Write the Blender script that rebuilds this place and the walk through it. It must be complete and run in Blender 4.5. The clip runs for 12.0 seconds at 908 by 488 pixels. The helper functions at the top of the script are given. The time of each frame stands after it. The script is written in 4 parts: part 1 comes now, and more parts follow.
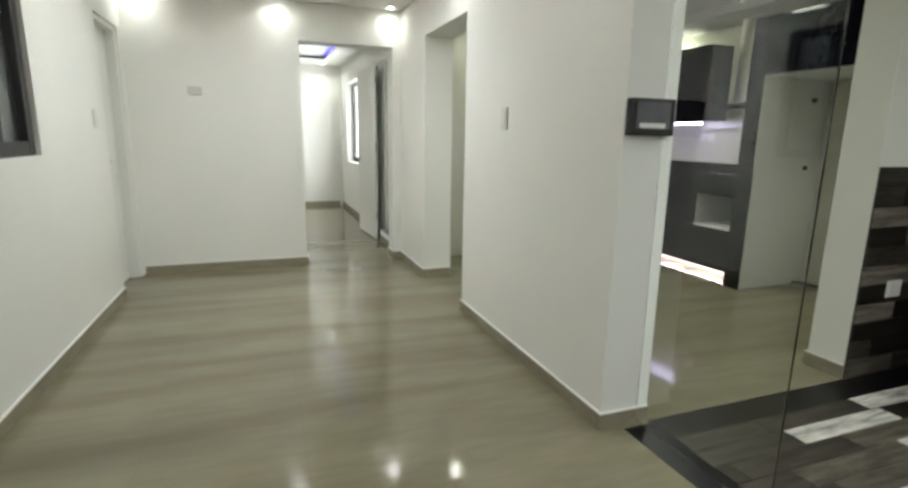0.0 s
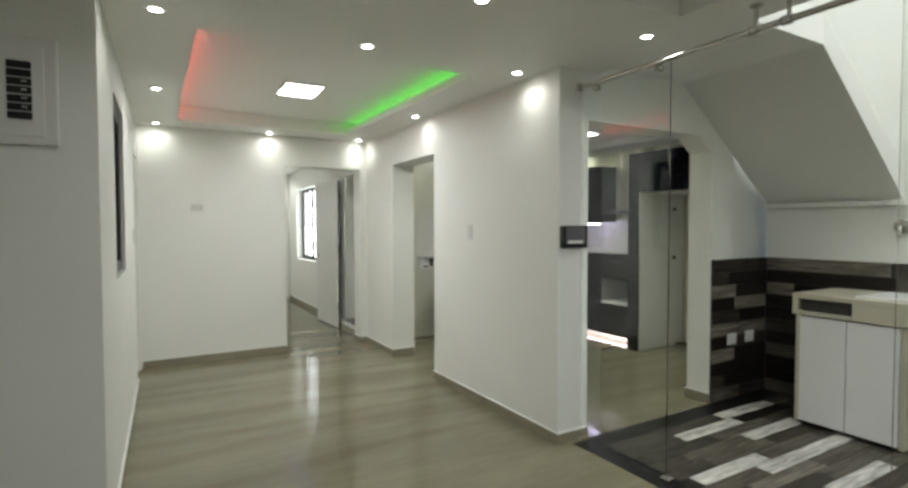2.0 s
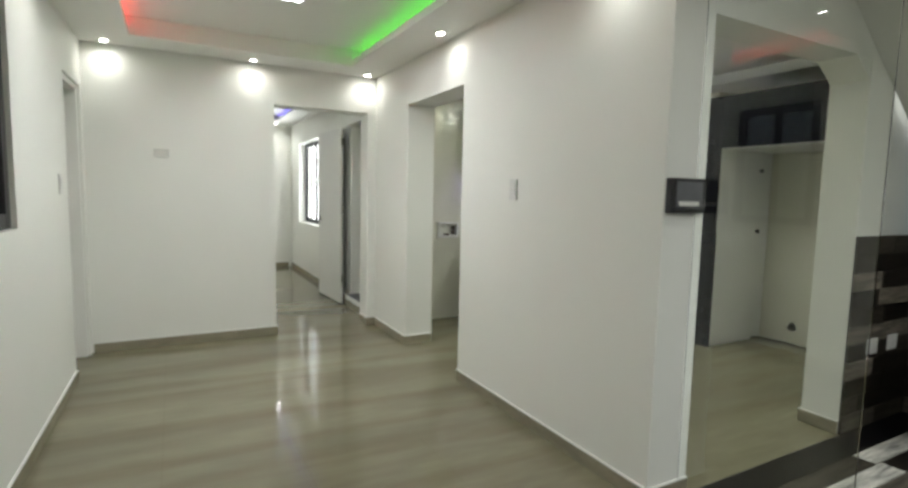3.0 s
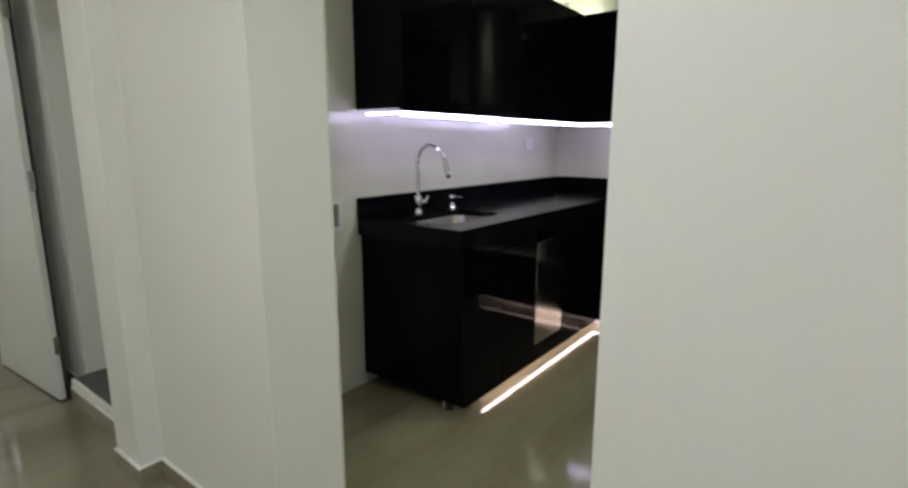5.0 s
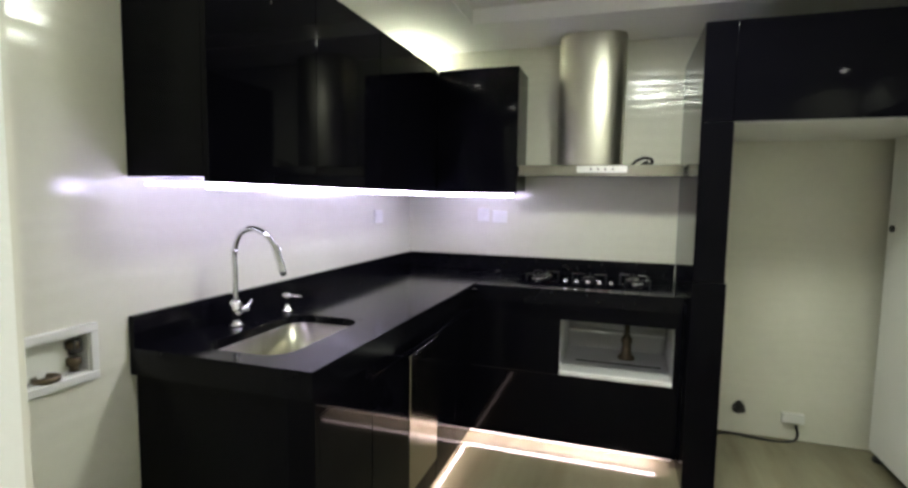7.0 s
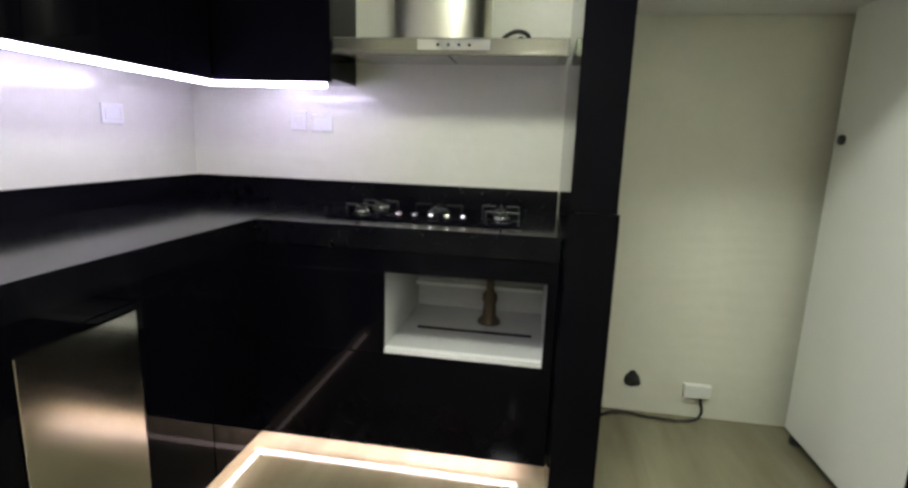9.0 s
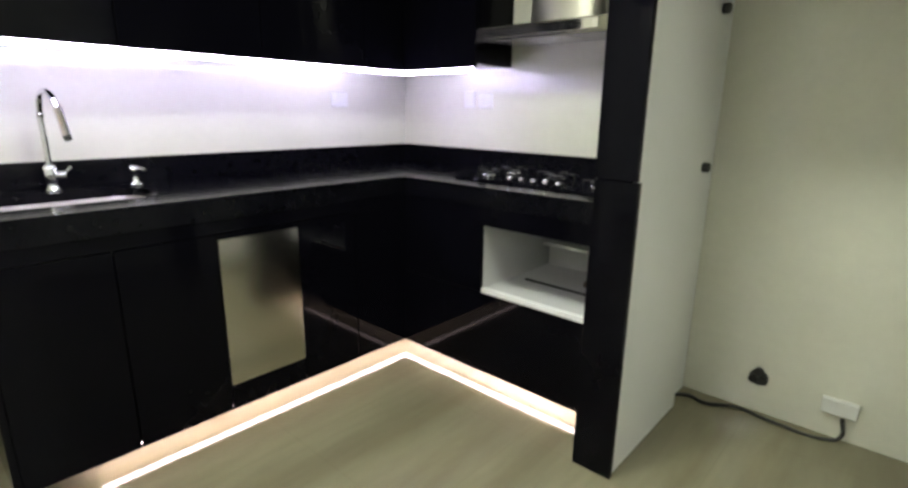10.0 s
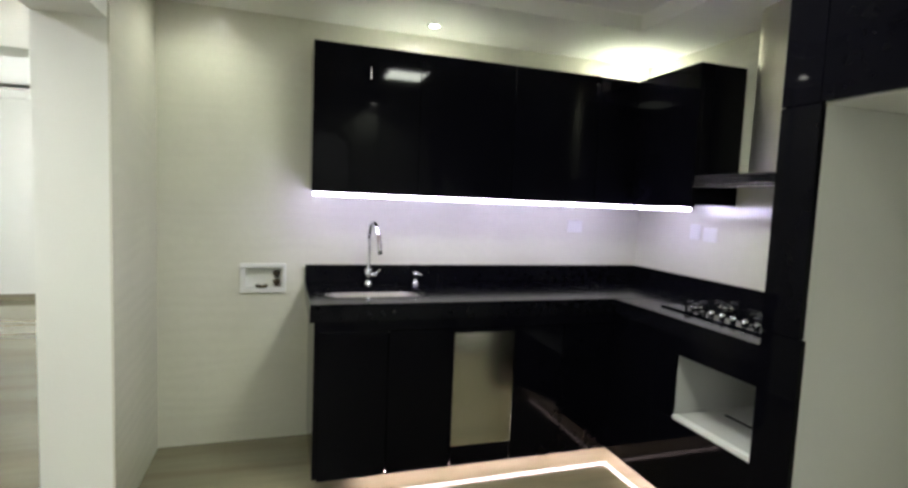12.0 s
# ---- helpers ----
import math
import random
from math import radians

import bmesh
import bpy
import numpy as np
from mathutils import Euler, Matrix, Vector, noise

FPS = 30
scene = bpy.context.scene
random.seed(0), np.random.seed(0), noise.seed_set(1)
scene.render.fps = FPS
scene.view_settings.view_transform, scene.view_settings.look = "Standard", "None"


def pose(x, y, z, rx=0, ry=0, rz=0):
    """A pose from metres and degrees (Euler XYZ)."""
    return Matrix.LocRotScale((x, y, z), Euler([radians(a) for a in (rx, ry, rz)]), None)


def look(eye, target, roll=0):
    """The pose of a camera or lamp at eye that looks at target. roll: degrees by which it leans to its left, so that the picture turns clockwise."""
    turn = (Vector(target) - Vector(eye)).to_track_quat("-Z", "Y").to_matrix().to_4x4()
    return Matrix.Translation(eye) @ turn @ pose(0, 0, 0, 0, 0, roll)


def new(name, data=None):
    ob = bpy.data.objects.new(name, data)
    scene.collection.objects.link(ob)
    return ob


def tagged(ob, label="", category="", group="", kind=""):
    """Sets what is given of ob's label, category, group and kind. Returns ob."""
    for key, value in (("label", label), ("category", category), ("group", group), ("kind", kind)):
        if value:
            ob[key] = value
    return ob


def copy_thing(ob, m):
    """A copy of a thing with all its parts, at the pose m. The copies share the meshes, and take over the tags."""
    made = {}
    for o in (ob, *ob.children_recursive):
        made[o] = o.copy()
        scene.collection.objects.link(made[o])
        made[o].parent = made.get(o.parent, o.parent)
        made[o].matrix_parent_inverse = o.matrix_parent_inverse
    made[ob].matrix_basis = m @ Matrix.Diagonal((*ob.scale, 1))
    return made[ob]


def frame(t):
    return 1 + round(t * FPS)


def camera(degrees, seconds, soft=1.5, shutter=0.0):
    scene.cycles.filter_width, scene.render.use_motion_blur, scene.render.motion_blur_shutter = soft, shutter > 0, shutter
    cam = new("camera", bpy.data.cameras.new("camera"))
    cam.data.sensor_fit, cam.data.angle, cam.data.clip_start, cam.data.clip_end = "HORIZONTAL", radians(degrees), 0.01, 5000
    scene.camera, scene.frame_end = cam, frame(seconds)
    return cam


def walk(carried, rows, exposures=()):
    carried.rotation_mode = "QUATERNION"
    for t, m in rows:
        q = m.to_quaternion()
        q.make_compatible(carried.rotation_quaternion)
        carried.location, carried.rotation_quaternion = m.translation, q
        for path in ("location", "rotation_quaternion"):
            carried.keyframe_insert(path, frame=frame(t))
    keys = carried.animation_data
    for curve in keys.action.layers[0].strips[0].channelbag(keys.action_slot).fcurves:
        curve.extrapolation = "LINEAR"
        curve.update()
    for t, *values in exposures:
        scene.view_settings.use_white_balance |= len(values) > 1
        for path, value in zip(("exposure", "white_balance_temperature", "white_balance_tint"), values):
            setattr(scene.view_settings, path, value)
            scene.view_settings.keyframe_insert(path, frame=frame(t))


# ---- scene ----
cam = camera(82.2, 12.0, soft=2.8)

PATH = [
    (0, (-1.31, -1.686, 1.219), (-0.627, 0.15, 0.817), 1.0),
    (0.5, (-1.733, -2.063, 1.272), (-0.887, -0.28, 0.945), 0.5),
    (1, (-2.048, -2.394, 1.333), (-1.064, -0.67, 1.084), -0.7),
    (1.5, (-2.242, -2.55, 1.41), (-1.207, -0.841, 1.34), -0.4),
    (2, (-2.172, -2.47, 1.374), (-1.175, -0.738, 1.306), -0.1),
    (2.5, (-1.906, -2.079, 1.318), (-0.965, -0.322, 1.15), 0.7),
    (2.7, (-1.838, -1.832, 1.309), (-0.904, -0.072, 1.127), 0.9),
    (4.3, (-1.129, 0.422, 1.218), (0.137, 1.938, 0.907), 1.4),
    (4.5, (-1.056, 0.719, 1.242), (0.295, 2.155, 0.903), -0.2),
    (5, (-0.765, 1.367, 1.274), (0.795, 2.558, 0.89), 0.1),
    (5.5, (-0.504, 1.780, 1.241), (1.284, 2.621, 0.921), 0.5),
    (6, (-0.189, 1.935, 1.309), (1.717, 2.489, 1.062), 0.9),
    (6.5, (-0.081, 1.97, 1.364), (1.864, 2.405, 1.205), 0.6),
    (7, (-0.189, 1.894, 1.375), (1.707, 2.507, 1.201), 0.9),
    (7.5, (-0.182, 1.876, 1.352), (1.741, 2.357, 1.086), 1.8),
    (7.7, (-0.134, 1.866, 1.342), (1.825, 2.145, 1.052), 0.9),
    (9.3, (1.048, 1.509, 1.188), (2.967, 1.865, 0.75), 2.1),
    (9.5, (1.092, 1.262, 1.204), (2.876, 2.058, 0.775), 1.9),
    (10, (0.909, 0.827, 1.21), (2.351, 2.12, 0.712), 0.8),
    (10.5, (0.999, 0.282, 1.198), (2.079, 1.893, 0.713), 0.9),
    (11, (0.838, 0.011, 1.379), (1.81, 1.74, 1.124), 1.2),
    (11.5, (0.777, -0.08, 1.479), (1.683, 1.697, 1.344), 1.5),
    (12, (0.89, 0.282, 1.395), (1.507, 2.177, 1.229), 2.4),
]
walk(cam, [(t, look(eye, target, roll)) for t, eye, target, roll in PATH],
     [(0, 0.2), (1, 0.05), (2.5, 0.05), (4.3, 0.2), (4.8, -0.1), (5.2, -0.2), (5.5, -0.3), (6.1, 0.6), (6.5, 0.82), (7.7, 0.68), (9.3, 1.05), (10.3, 1.12), (10.7, 0.95), (11.1, 0.8), (11.5, 0.75), (12, 0.68)])

# ---- world, exposure ----
world = bpy.data.worlds.new("sky")
scene.world = world
world.use_nodes = True
wn = world.node_tree
sky = wn.nodes.new("ShaderNodeTexSky")
sky.sky_type, sky.sun_disc = "NISHITA", False
sky.sun_elevation, sky.sun_rotation = radians(50), radians(200)
wn.links.new(sky.outputs[0], wn.nodes["Background"].inputs[0])
wn.nodes["Background"].inputs[1].default_value = 0.12
sun = new("sun", bpy.data.lights.new("sun", "SUN"))
sun.data.energy, sun.data.angle, sun.data.color = 1.0, radians(12), (1, 0.96, 0.9)
sun.matrix_world = pose(0, 0, 8, 40, 0, 200)

SPOT_POWER = 0.68
BEDROOM_SPOT_POWER = 2.2
KITCHEN_SPOT_POWER = 2.6
PANEL_POWER = 18.0
REAR_FILL_POWER = 22.0
KITCHEN_PANEL_POWER = 12.0
BEDROOM_DAYLIGHT = 48.0
STAIR_DAYLIGHT = 90.0


# ---- materials ----
def mat(name, base, rough=0.5, metal=0.0, vary=0.08, scale=4.0, fine=60.0, bump=0.05, coat=0.0, stretch=(1, 1, 1), rough_vary=0.08, spec=0.5):
    """A plain surface with blotches at one scale and grain at another."""
    m = bpy.data.materials.new(name)
    m.use_nodes = True
    nt = m.node_tree
    b = nt.nodes["Principled BSDF"]
    b.inputs["Metallic"].default_value = metal
    b.inputs["Coat Weight"].default_value = coat
    b.inputs["Coat Roughness"].default_value = 0.04
    b.inputs["Specular IOR Level"].default_value = spec
    tc = nt.nodes.new("ShaderNodeTexCoord")
    mp = nt.nodes.new("ShaderNodeMapping")
    mp.inputs["Scale"].default_value = stretch
    nt.links.new(tc.outputs["Object"], mp.inputs[0])
    big = nt.nodes.new("ShaderNodeTexNoise")
    big.inputs["Scale"].default_value, big.inputs["Detail"].default_value = scale, 5
    small = nt.nodes.new("ShaderNodeTexNoise")
    small.inputs["Scale"].default_value, small.inputs["Detail"].default_value = fine, 3
    for n in (big, small):
        nt.links.new(mp.outputs[0], n.inputs["Vector"])
    mix = nt.nodes.new("ShaderNodeMix")
    mix.data_type = "RGBA"
    lo = [max(0.0, c * (1 - vary)) for c in base]
    hi = [min(1.0, c * (1 + vary)) for c in base]
    mix.inputs["A"].default_value, mix.inputs["B"].default_value = (*lo, 1), (*hi, 1)
    add = nt.nodes.new("ShaderNodeMath")
    add.operation = "MULTIPLY_ADD"
    add.inputs[1].default_value, add.inputs[2].default_value = 0.35, 0.33
    nt.links.new(small.outputs[0], add.inputs[0])
    mul = nt.nodes.new("ShaderNodeMath")
    mul.operation = "MULTIPLY"
    nt.links.new(big.outputs[0], mul.inputs[0])
    nt.links.new(add.outputs[0], mul.inputs[1])
    ramp = nt.nodes.new("ShaderNodeMapRange")
    ramp.inputs["From Min"].default_value, ramp.inputs["From Max"].default_value = 0.12, 0.38
    nt.links.new(mul.outputs[0], ramp.inputs[0])
    nt.links.new(ramp.outputs[0], mix.inputs["Factor"])
    nt.links.new(mix.outputs["Result"], b.inputs["Base Color"])
    rr = nt.nodes.new("ShaderNodeMapRange")
    rr.inputs["To Min"].default_value, rr.inputs["To Max"].default_value = max(0.02, rough * (1 - rough_vary * 2)), min(1, rough * (1 + rough_vary * 2))
    nt.links.new(big.outputs[0], rr.inputs[0])
    nt.links.new(rr.outputs[0], b.inputs["Roughness"])
    if bump:
        bp = nt.nodes.new("ShaderNodeBump")
        bp.inputs["Strength"].default_value, bp.inputs["Distance"].default_value = bump, 0.01
        nt.links.new(small.outputs[0], bp.inputs["Height"])
        nt.links.new(bp.outputs[0], b.inputs["Normal"])
    return m


def glow(name, colour, strength):
    m = bpy.data.materials.new(name)
    m.use_nodes = True
    b = m.node_tree.nodes["Principled BSDF"]
    b.inputs["Base Color"].default_value = (0.8, 0.8, 0.8, 1)
    b.inputs["Emission Color"].default_value = (*colour, 1)
    b.inputs["Emission Strength"].default_value = strength
    return m


def floor_tile_mat():
    """Polished porcelain with long beige veins along x."""
    m = mat("polished_porcelain", (0.20, 0.183, 0.120), 0.09, vary=0.22, scale=1.1, fine=9, bump=0.0, stretch=(0.5, 2.6, 1), rough_vary=0.35)
    nt = m.node_tree
    b = nt.nodes["Principled BSDF"]
    tc = nt.nodes.new("ShaderNodeTexCoord")
    wave = nt.nodes.new("ShaderNodeTexWave")
    wave.bands_direction = "Y"
    wave.inputs["Scale"].default_value, wave.inputs["Distortion"].default_value = 0.35, 26.0
    wave.inputs["Detail"].default_value, wave.inputs["Detail Scale"].default_value = 4.0, 0.7
    mp = nt.nodes.new("ShaderNodeMapping")
    mp.inputs["Scale"].default_value = (0.25, 2.2, 1)
    mp.inputs["Rotation"].default_value = (0, 0, radians(6))
    nt.links.new(tc.outputs["Object"], mp.inputs[0])
    nt.links.new(mp.outputs[0], wave.inputs["Vector"])
    vein = nt.nodes.new("ShaderNodeMix")
    vein.data_type, vein.blend_type = "RGBA", "MULTIPLY"
    vein.inputs["B"].default_value = (0.66, 0.62, 0.56, 1)
    power = nt.nodes.new("ShaderNodeMath")
    power.operation = "POWER"
    power.inputs[1].default_value = 2.5
    nt.links.new(wave.outputs["Fac"], power.inputs[0])
    half = nt.nodes.new("ShaderNodeMath")
    half.operation = "MULTIPLY"
    half.inputs[1].default_value = 0.42
    nt.links.new(power.outputs[0], half.inputs[0])
    nt.links.new(half.outputs[0], vein.inputs["Factor"])
    old = b.inputs["Base Color"].links[0].from_socket
    nt.links.new(old, vein.inputs["A"])
    # joints of 60 cm tiles, filled with grout of nearly the same colour
    brick = nt.nodes.new("ShaderNodeTexBrick")
    brick.offset = 0.0
    brick.inputs["Scale"].default_value = 1.0
    brick.inputs["Brick Width"].default_value, brick.inputs["Row Height"].default_value = 0.6, 0.6
    brick.inputs["Mortar Size"].default_value, brick.inputs["Mortar Smooth"].default_value = 0.0022, 0.2
    nt.links.new(tc.outputs["Object"], brick.inputs["Vector"])
    joint = nt.nodes.new("ShaderNodeMix")
    joint.data_type, joint.blend_type = "RGBA", "MULTIPLY"
    joint.inputs["B"].default_value = (0.92, 0.915, 0.90, 1)
    nt.links.new(brick.outputs["Fac"], joint.inputs["Factor"])
    nt.links.new(vein.outputs["Result"], joint.inputs["A"])
    nt.links.new(joint.outputs["Result"], b.inputs["Base Color"])
    return m


def wave_tile_mat():
    """Glossy cream wall tile with shallow horizontal waves."""
    m = mat("glossy_wave_tile", (0.66, 0.65, 0.56), 0.15, vary=0.05, scale=2.5, fine=30, bump=0.0)
    nt = m.node_tree
    b = nt.nodes["Principled BSDF"]
    tc = nt.nodes.new("ShaderNodeTexCoord")
    mp = nt.nodes.new("ShaderNodeMapping")
    mp.inputs["Scale"].default_value = (0.35, 0.35, 1)
    nt.links.new(tc.outputs["Object"], mp.inputs[0])
    wave = nt.nodes.new("ShaderNodeTexWave")
    wave.bands_direction = "Z"
    wave.inputs["Scale"].default_value, wave.inputs["Distortion"].default_value = 5.0, 7.0
    wave.inputs["Detail"].default_value = 1.0
    nt.links.new(mp.outputs[0], wave.inputs["Vector"])
    bp = nt.nodes.new("ShaderNodeBump")
    bp.inputs["Strength"].default_value, bp.inputs["Distance"].default_value = 0.055, 0.01
    nt.links.new(wave.outputs["Fac"], bp.inputs["Height"])
    nt.links.new(bp.outputs[0], b.inputs["Normal"])
    return m


def plank_mat(name, along):
    """Wood-look porcelain planks; each piece takes its own tone from near-black brown to bleached grey."""
    m = bpy.data.materials.new(name)
    m.use_nodes = True
    nt = m.node_tree
    b = nt.nodes["Principled BSDF"]
    info = nt.nodes.new("ShaderNodeObjectInfo")
    tone = nt.nodes.new("ShaderNodeValToRGB")
    tone.color_ramp.interpolation = "CONSTANT"
    e = tone.color_ramp.elements
    e[0].position, e[0].color = 0.0, (0.011, 0.0085, 0.0065, 1)
    e[1].position, e[1].color = 0.30, (0.033, 0.028, 0.021, 1)
    for pos, col in ((0.52, (0.072, 0.063, 0.049, 1)), (0.70, (0.135, 0.118, 0.096, 1)), (0.83, (0.37, 0.36, 0.33, 1))):
        k = e.new(pos)
        k.color = col
    nt.links.new(info.outputs["Color"], tone.inputs[0])
    tc = nt.nodes.new("ShaderNodeTexCoord")
    shift = nt.nodes.new("ShaderNodeVectorMath")
    shift.operation = "ADD"
    scale = nt.nodes.new("ShaderNodeVectorMath")
    scale.operation = "SCALE"
    scale.inputs["Scale"].default_value = 37.0
    comb = nt.nodes.new("ShaderNodeCombineXYZ")
    for k in range(3):
        nt.links.new(info.outputs["Random"], comb.inputs[k])
    nt.links.new(comb.outputs[0], scale.inputs[0])
    nt.links.new(tc.outputs["Object"], shift.inputs[0])
    nt.links.new(scale.outputs[0], shift.inputs[1])
    mp = nt.nodes.new("ShaderNodeMapping")
    mp.inputs["Scale"].default_value = along
    nt.links.new(shift.outputs[0], mp.inputs[0])
    grain = nt.nodes.new("ShaderNodeTexNoise")
    grain.inputs["Scale"].default_value, grain.inputs["Detail"].default_value, grain.inputs["Roughness"].default_value = 3.0, 8, 0.65
    nt.links.new(mp.outputs[0], grain.inputs["Vector"])
    rng = nt.nodes.new("ShaderNodeMapRange")
    rng.inputs["From Min"].default_value, rng.inputs["From Max"].default_value = 0.3, 0.7
    rng.inputs["To Min"].default_value, rng.inputs["To Max"].default_value = 0.3, 2.0
    nt.links.new(grain.outputs[0], rng.inputs[0])
    mul = nt.nodes.new("ShaderNodeVectorMath")
    mul.operation = "SCALE"
    nt.links.new(tone.outputs[0], mul.inputs[0])
    nt.links.new(rng.outputs[0], mul.inputs["Scale"])
    nt.links.new(mul.outputs[0], b.inputs["Base Color"])
    b.inputs["Roughness"].default_value = 0.45
    b.inputs["Specular IOR Level"].default_value = 0.28
    bp = nt.nodes.new("ShaderNodeBump")
    bp.inputs["Strength"].default_value, bp.inputs["Distance"].default_value = 0.25, 0.004
    nt.links.new(grain.outputs[0], bp.inputs["Height"])
    nt.links.new(bp.outputs[0], b.inputs["Normal"])
    return m


def glass_mat(name, tint, rough=0.0):
    m = bpy.data.materials.new(name)
    m.use_nodes = True
    b = m.node_tree.nodes["Principled BSDF"]
    b.inputs["Base Color"].default_value = (*tint, 1)
    b.inputs["Transmission Weight"].default_value = 1.0
    b.inputs["Roughness"].default_value = rough
    b.inputs["IOR"].default_value = 1.45
    b.inputs["Specular IOR Level"].default_value = 0.3
    return m


WHITE = mat("white_wall_paint", (0.80, 0.805, 0.755), 0.55, vary=0.025, scale=1.3, fine=90, bump=0.05)
CEIL = mat("white_ceiling_paint", (0.87, 0.87, 0.83), 0.6, vary=0.02, scale=1.5, fine=80, bump=0.03)
FLOOR = floor_tile_mat()
BASE = mat("olive_baseboard_tile", (0.27, 0.245, 0.175), 0.25, vary=0.15, scale=5, fine=40, bump=0.02, stretch=(1, 1, 3))
GROUT = mat("white_joint", (0.7, 0.7, 0.66), 0.7, vary=0.05)
TILE = wave_tile_mat()
BLACK = mat("black_gloss_laminate", (0.0022, 0.0021, 0.0036), 0.05, vary=0.15, scale=2, fine=20, bump=0.0, spec=0.08)
STONE = mat("black_granite", (0.0035, 0.0034, 0.005), 0.13, vary=0.2, scale=30, fine=160, bump=0.0, spec=0.13)
MELA = mat("white_melamine", (0.72, 0.72, 0.70), 0.35, vary=0.02, scale=3, fine=50, bump=0.01)
# white melamine greyed down: the oven niche's shade is put into the colour
SHADEM = mat("shaded_niche_melamine", (0.46, 0.46, 0.45), 0.4, vary=0.04, scale=3, fine=50, bump=0.01)
DOORW = mat("white_door_paint", (0.74, 0.74, 0.70), 0.4, vary=0.03, scale=2, fine=60, bump=0.02)
STEEL = mat("brushed_steel", (0.60, 0.59, 0.56), 0.26, 1.0, vary=0.06, scale=3, fine=120, bump=0.02, stretch=(1, 1, 12))
SINKST = mat("satin_sink_steel", (0.29, 0.275, 0.225), 0.3, 1.0, vary=0.12, scale=5, fine=90, bump=0.02, stretch=(6, 1, 1))
HOODST = mat("hood_steel", (0.60, 0.58, 0.49), 0.36, 1.0, vary=0.07, scale=2, fine=150, bump=0.015, stretch=(1, 1, 0.1))
# hood steel at half brightness: the canopy's dark reflections are put into the colour
CANOPY = mat("darkened_canopy_steel", (0.30, 0.29, 0.245), 0.2, 1.0, vary=0.07, scale=2, fine=150, bump=0.01, stretch=(1, 0.1, 1))
# white plate greyed so that its colour carries the shadow around it
BLANK = mat("shaded_blank_plate", (0.60, 0.60, 0.56), 0.5, vary=0.05, bump=0.0)
BROWNV = mat("tarnished_brass", (0.10, 0.075, 0.045), 0.4, 0.6, vary=0.3, scale=20, bump=0.03)
MIRROR = mat("polished_steel_panel", (0.55, 0.53, 0.48), 0.16, 1.0, vary=0.05, scale=2, fine=40, bump=0.0)
CHROME = mat("chrome", (0.80, 0.80, 0.80), 0.06, 1.0, vary=0.02, bump=0.0)
ALU = mat("dark_window_metal", (0.022, 0.022, 0.024), 0.4, vary=0.1, scale=8, bump=0.02)
PLASTIC = mat("white_plastic", (0.70, 0.70, 0.67), 0.35, vary=0.02, bump=0.0)
DARKPL = mat("black_plastic", (0.012, 0.012, 0.014), 0.22, vary=0.1, bump=0.0)
SCREEN = mat("grey_screen", (0.10, 0.10, 0.11), 0.12, vary=0.1, scale=20, bump=0.0)
CREAM = mat("cream_laundry_stone", (0.50, 0.47, 0.36), 0.3, vary=0.06, scale=3, fine=50, bump=0.02)
BORDER = mat("black_floor_border", (0.006, 0.0055, 0.006), 0.3, vary=0.3, scale=6, fine=60, bump=0.01, spec=0.18)
SUB = mat("dark_joint", (0.05, 0.047, 0.043), 0.8, vary=0.15)
COPPER = mat("gas_pipe", (0.16, 0.125, 0.06), 0.45, 0.4, vary=0.2, scale=12, bump=0.03)
RUBBER = mat("dark_rubber", (0.02, 0.019, 0.018), 0.7, vary=0.2, bump=0.02)
GREYDOOR = mat("step_tile", (0.07, 0.065, 0.06), 0.35, vary=0.3, scale=9, bump=0.03)
FLOORP = plank_mat("wood_look_floor_plank", (1.5, 12, 12))
WALLP = plank_mat("wood_look_wall_plank", (1.5, 1.5, 14))
GLASS = glass_mat("clear_glass", (0.95, 0.97, 0.95))
FROST = glass_mat("frosted_glass", (0.75, 0.78, 0.76), 0.35)
LAMPGLOW = glow("lamp_white", (1.0, 0.98, 0.92), 60.0)
PANELGLOW = glow("panel_white", (0.97, 0.98, 1.0), 14.0)
LEDWHITE = glow("led_white", (0.72, 0.66, 1.0), 23.0)
LEDTOE = glow("led_toe", (1.0, 0.76, 0.76), 18.0)
LEDRED = glow("led_red", (1.0, 0.10, 0.09), 6.0)
LEDGREEN = glow("led_green", (0.06, 1.0, 0.03), 2.4)
LEDBLUE = glow("led_blue", (0.12, 0.10, 1.0), 6.0)


# ---- building blocks ----
def add_box(bm, lo, hi, bevel=0.0, segs=2):
    lo, hi = Vector(lo), Vector(hi)
    made = bmesh.ops.create_cube(bm, size=1.0, matrix=Matrix.Translation((lo + hi) / 2) @ Matrix.Diagonal((*(hi - lo), 1)))
    if bevel:
        edges = list({e for v in made["verts"] for e in v.link_edges})
        bmesh.ops.bevel(bm, geom=edges, offset=bevel, segments=segs, affect="EDGES", profile=0.5)


def finish(bm, name, material, parent=None, m=None, smooth=False):
    bmesh.ops.recalc_face_normals(bm, faces=bm.faces)
    me = bpy.data.meshes.new(name)
    bm.to_mesh(me)
    bm.free()
    me.materials.append(material)
    if smooth:
        for p in me.polygons:
            p.use_smooth = True
    ob = new(name, me)
    if parent is not None:
        ob.parent = parent
        ob.matrix_parent_inverse = parent.matrix_basis.inverted()
    if m is not None:
        ob.matrix_basis = m
    return ob


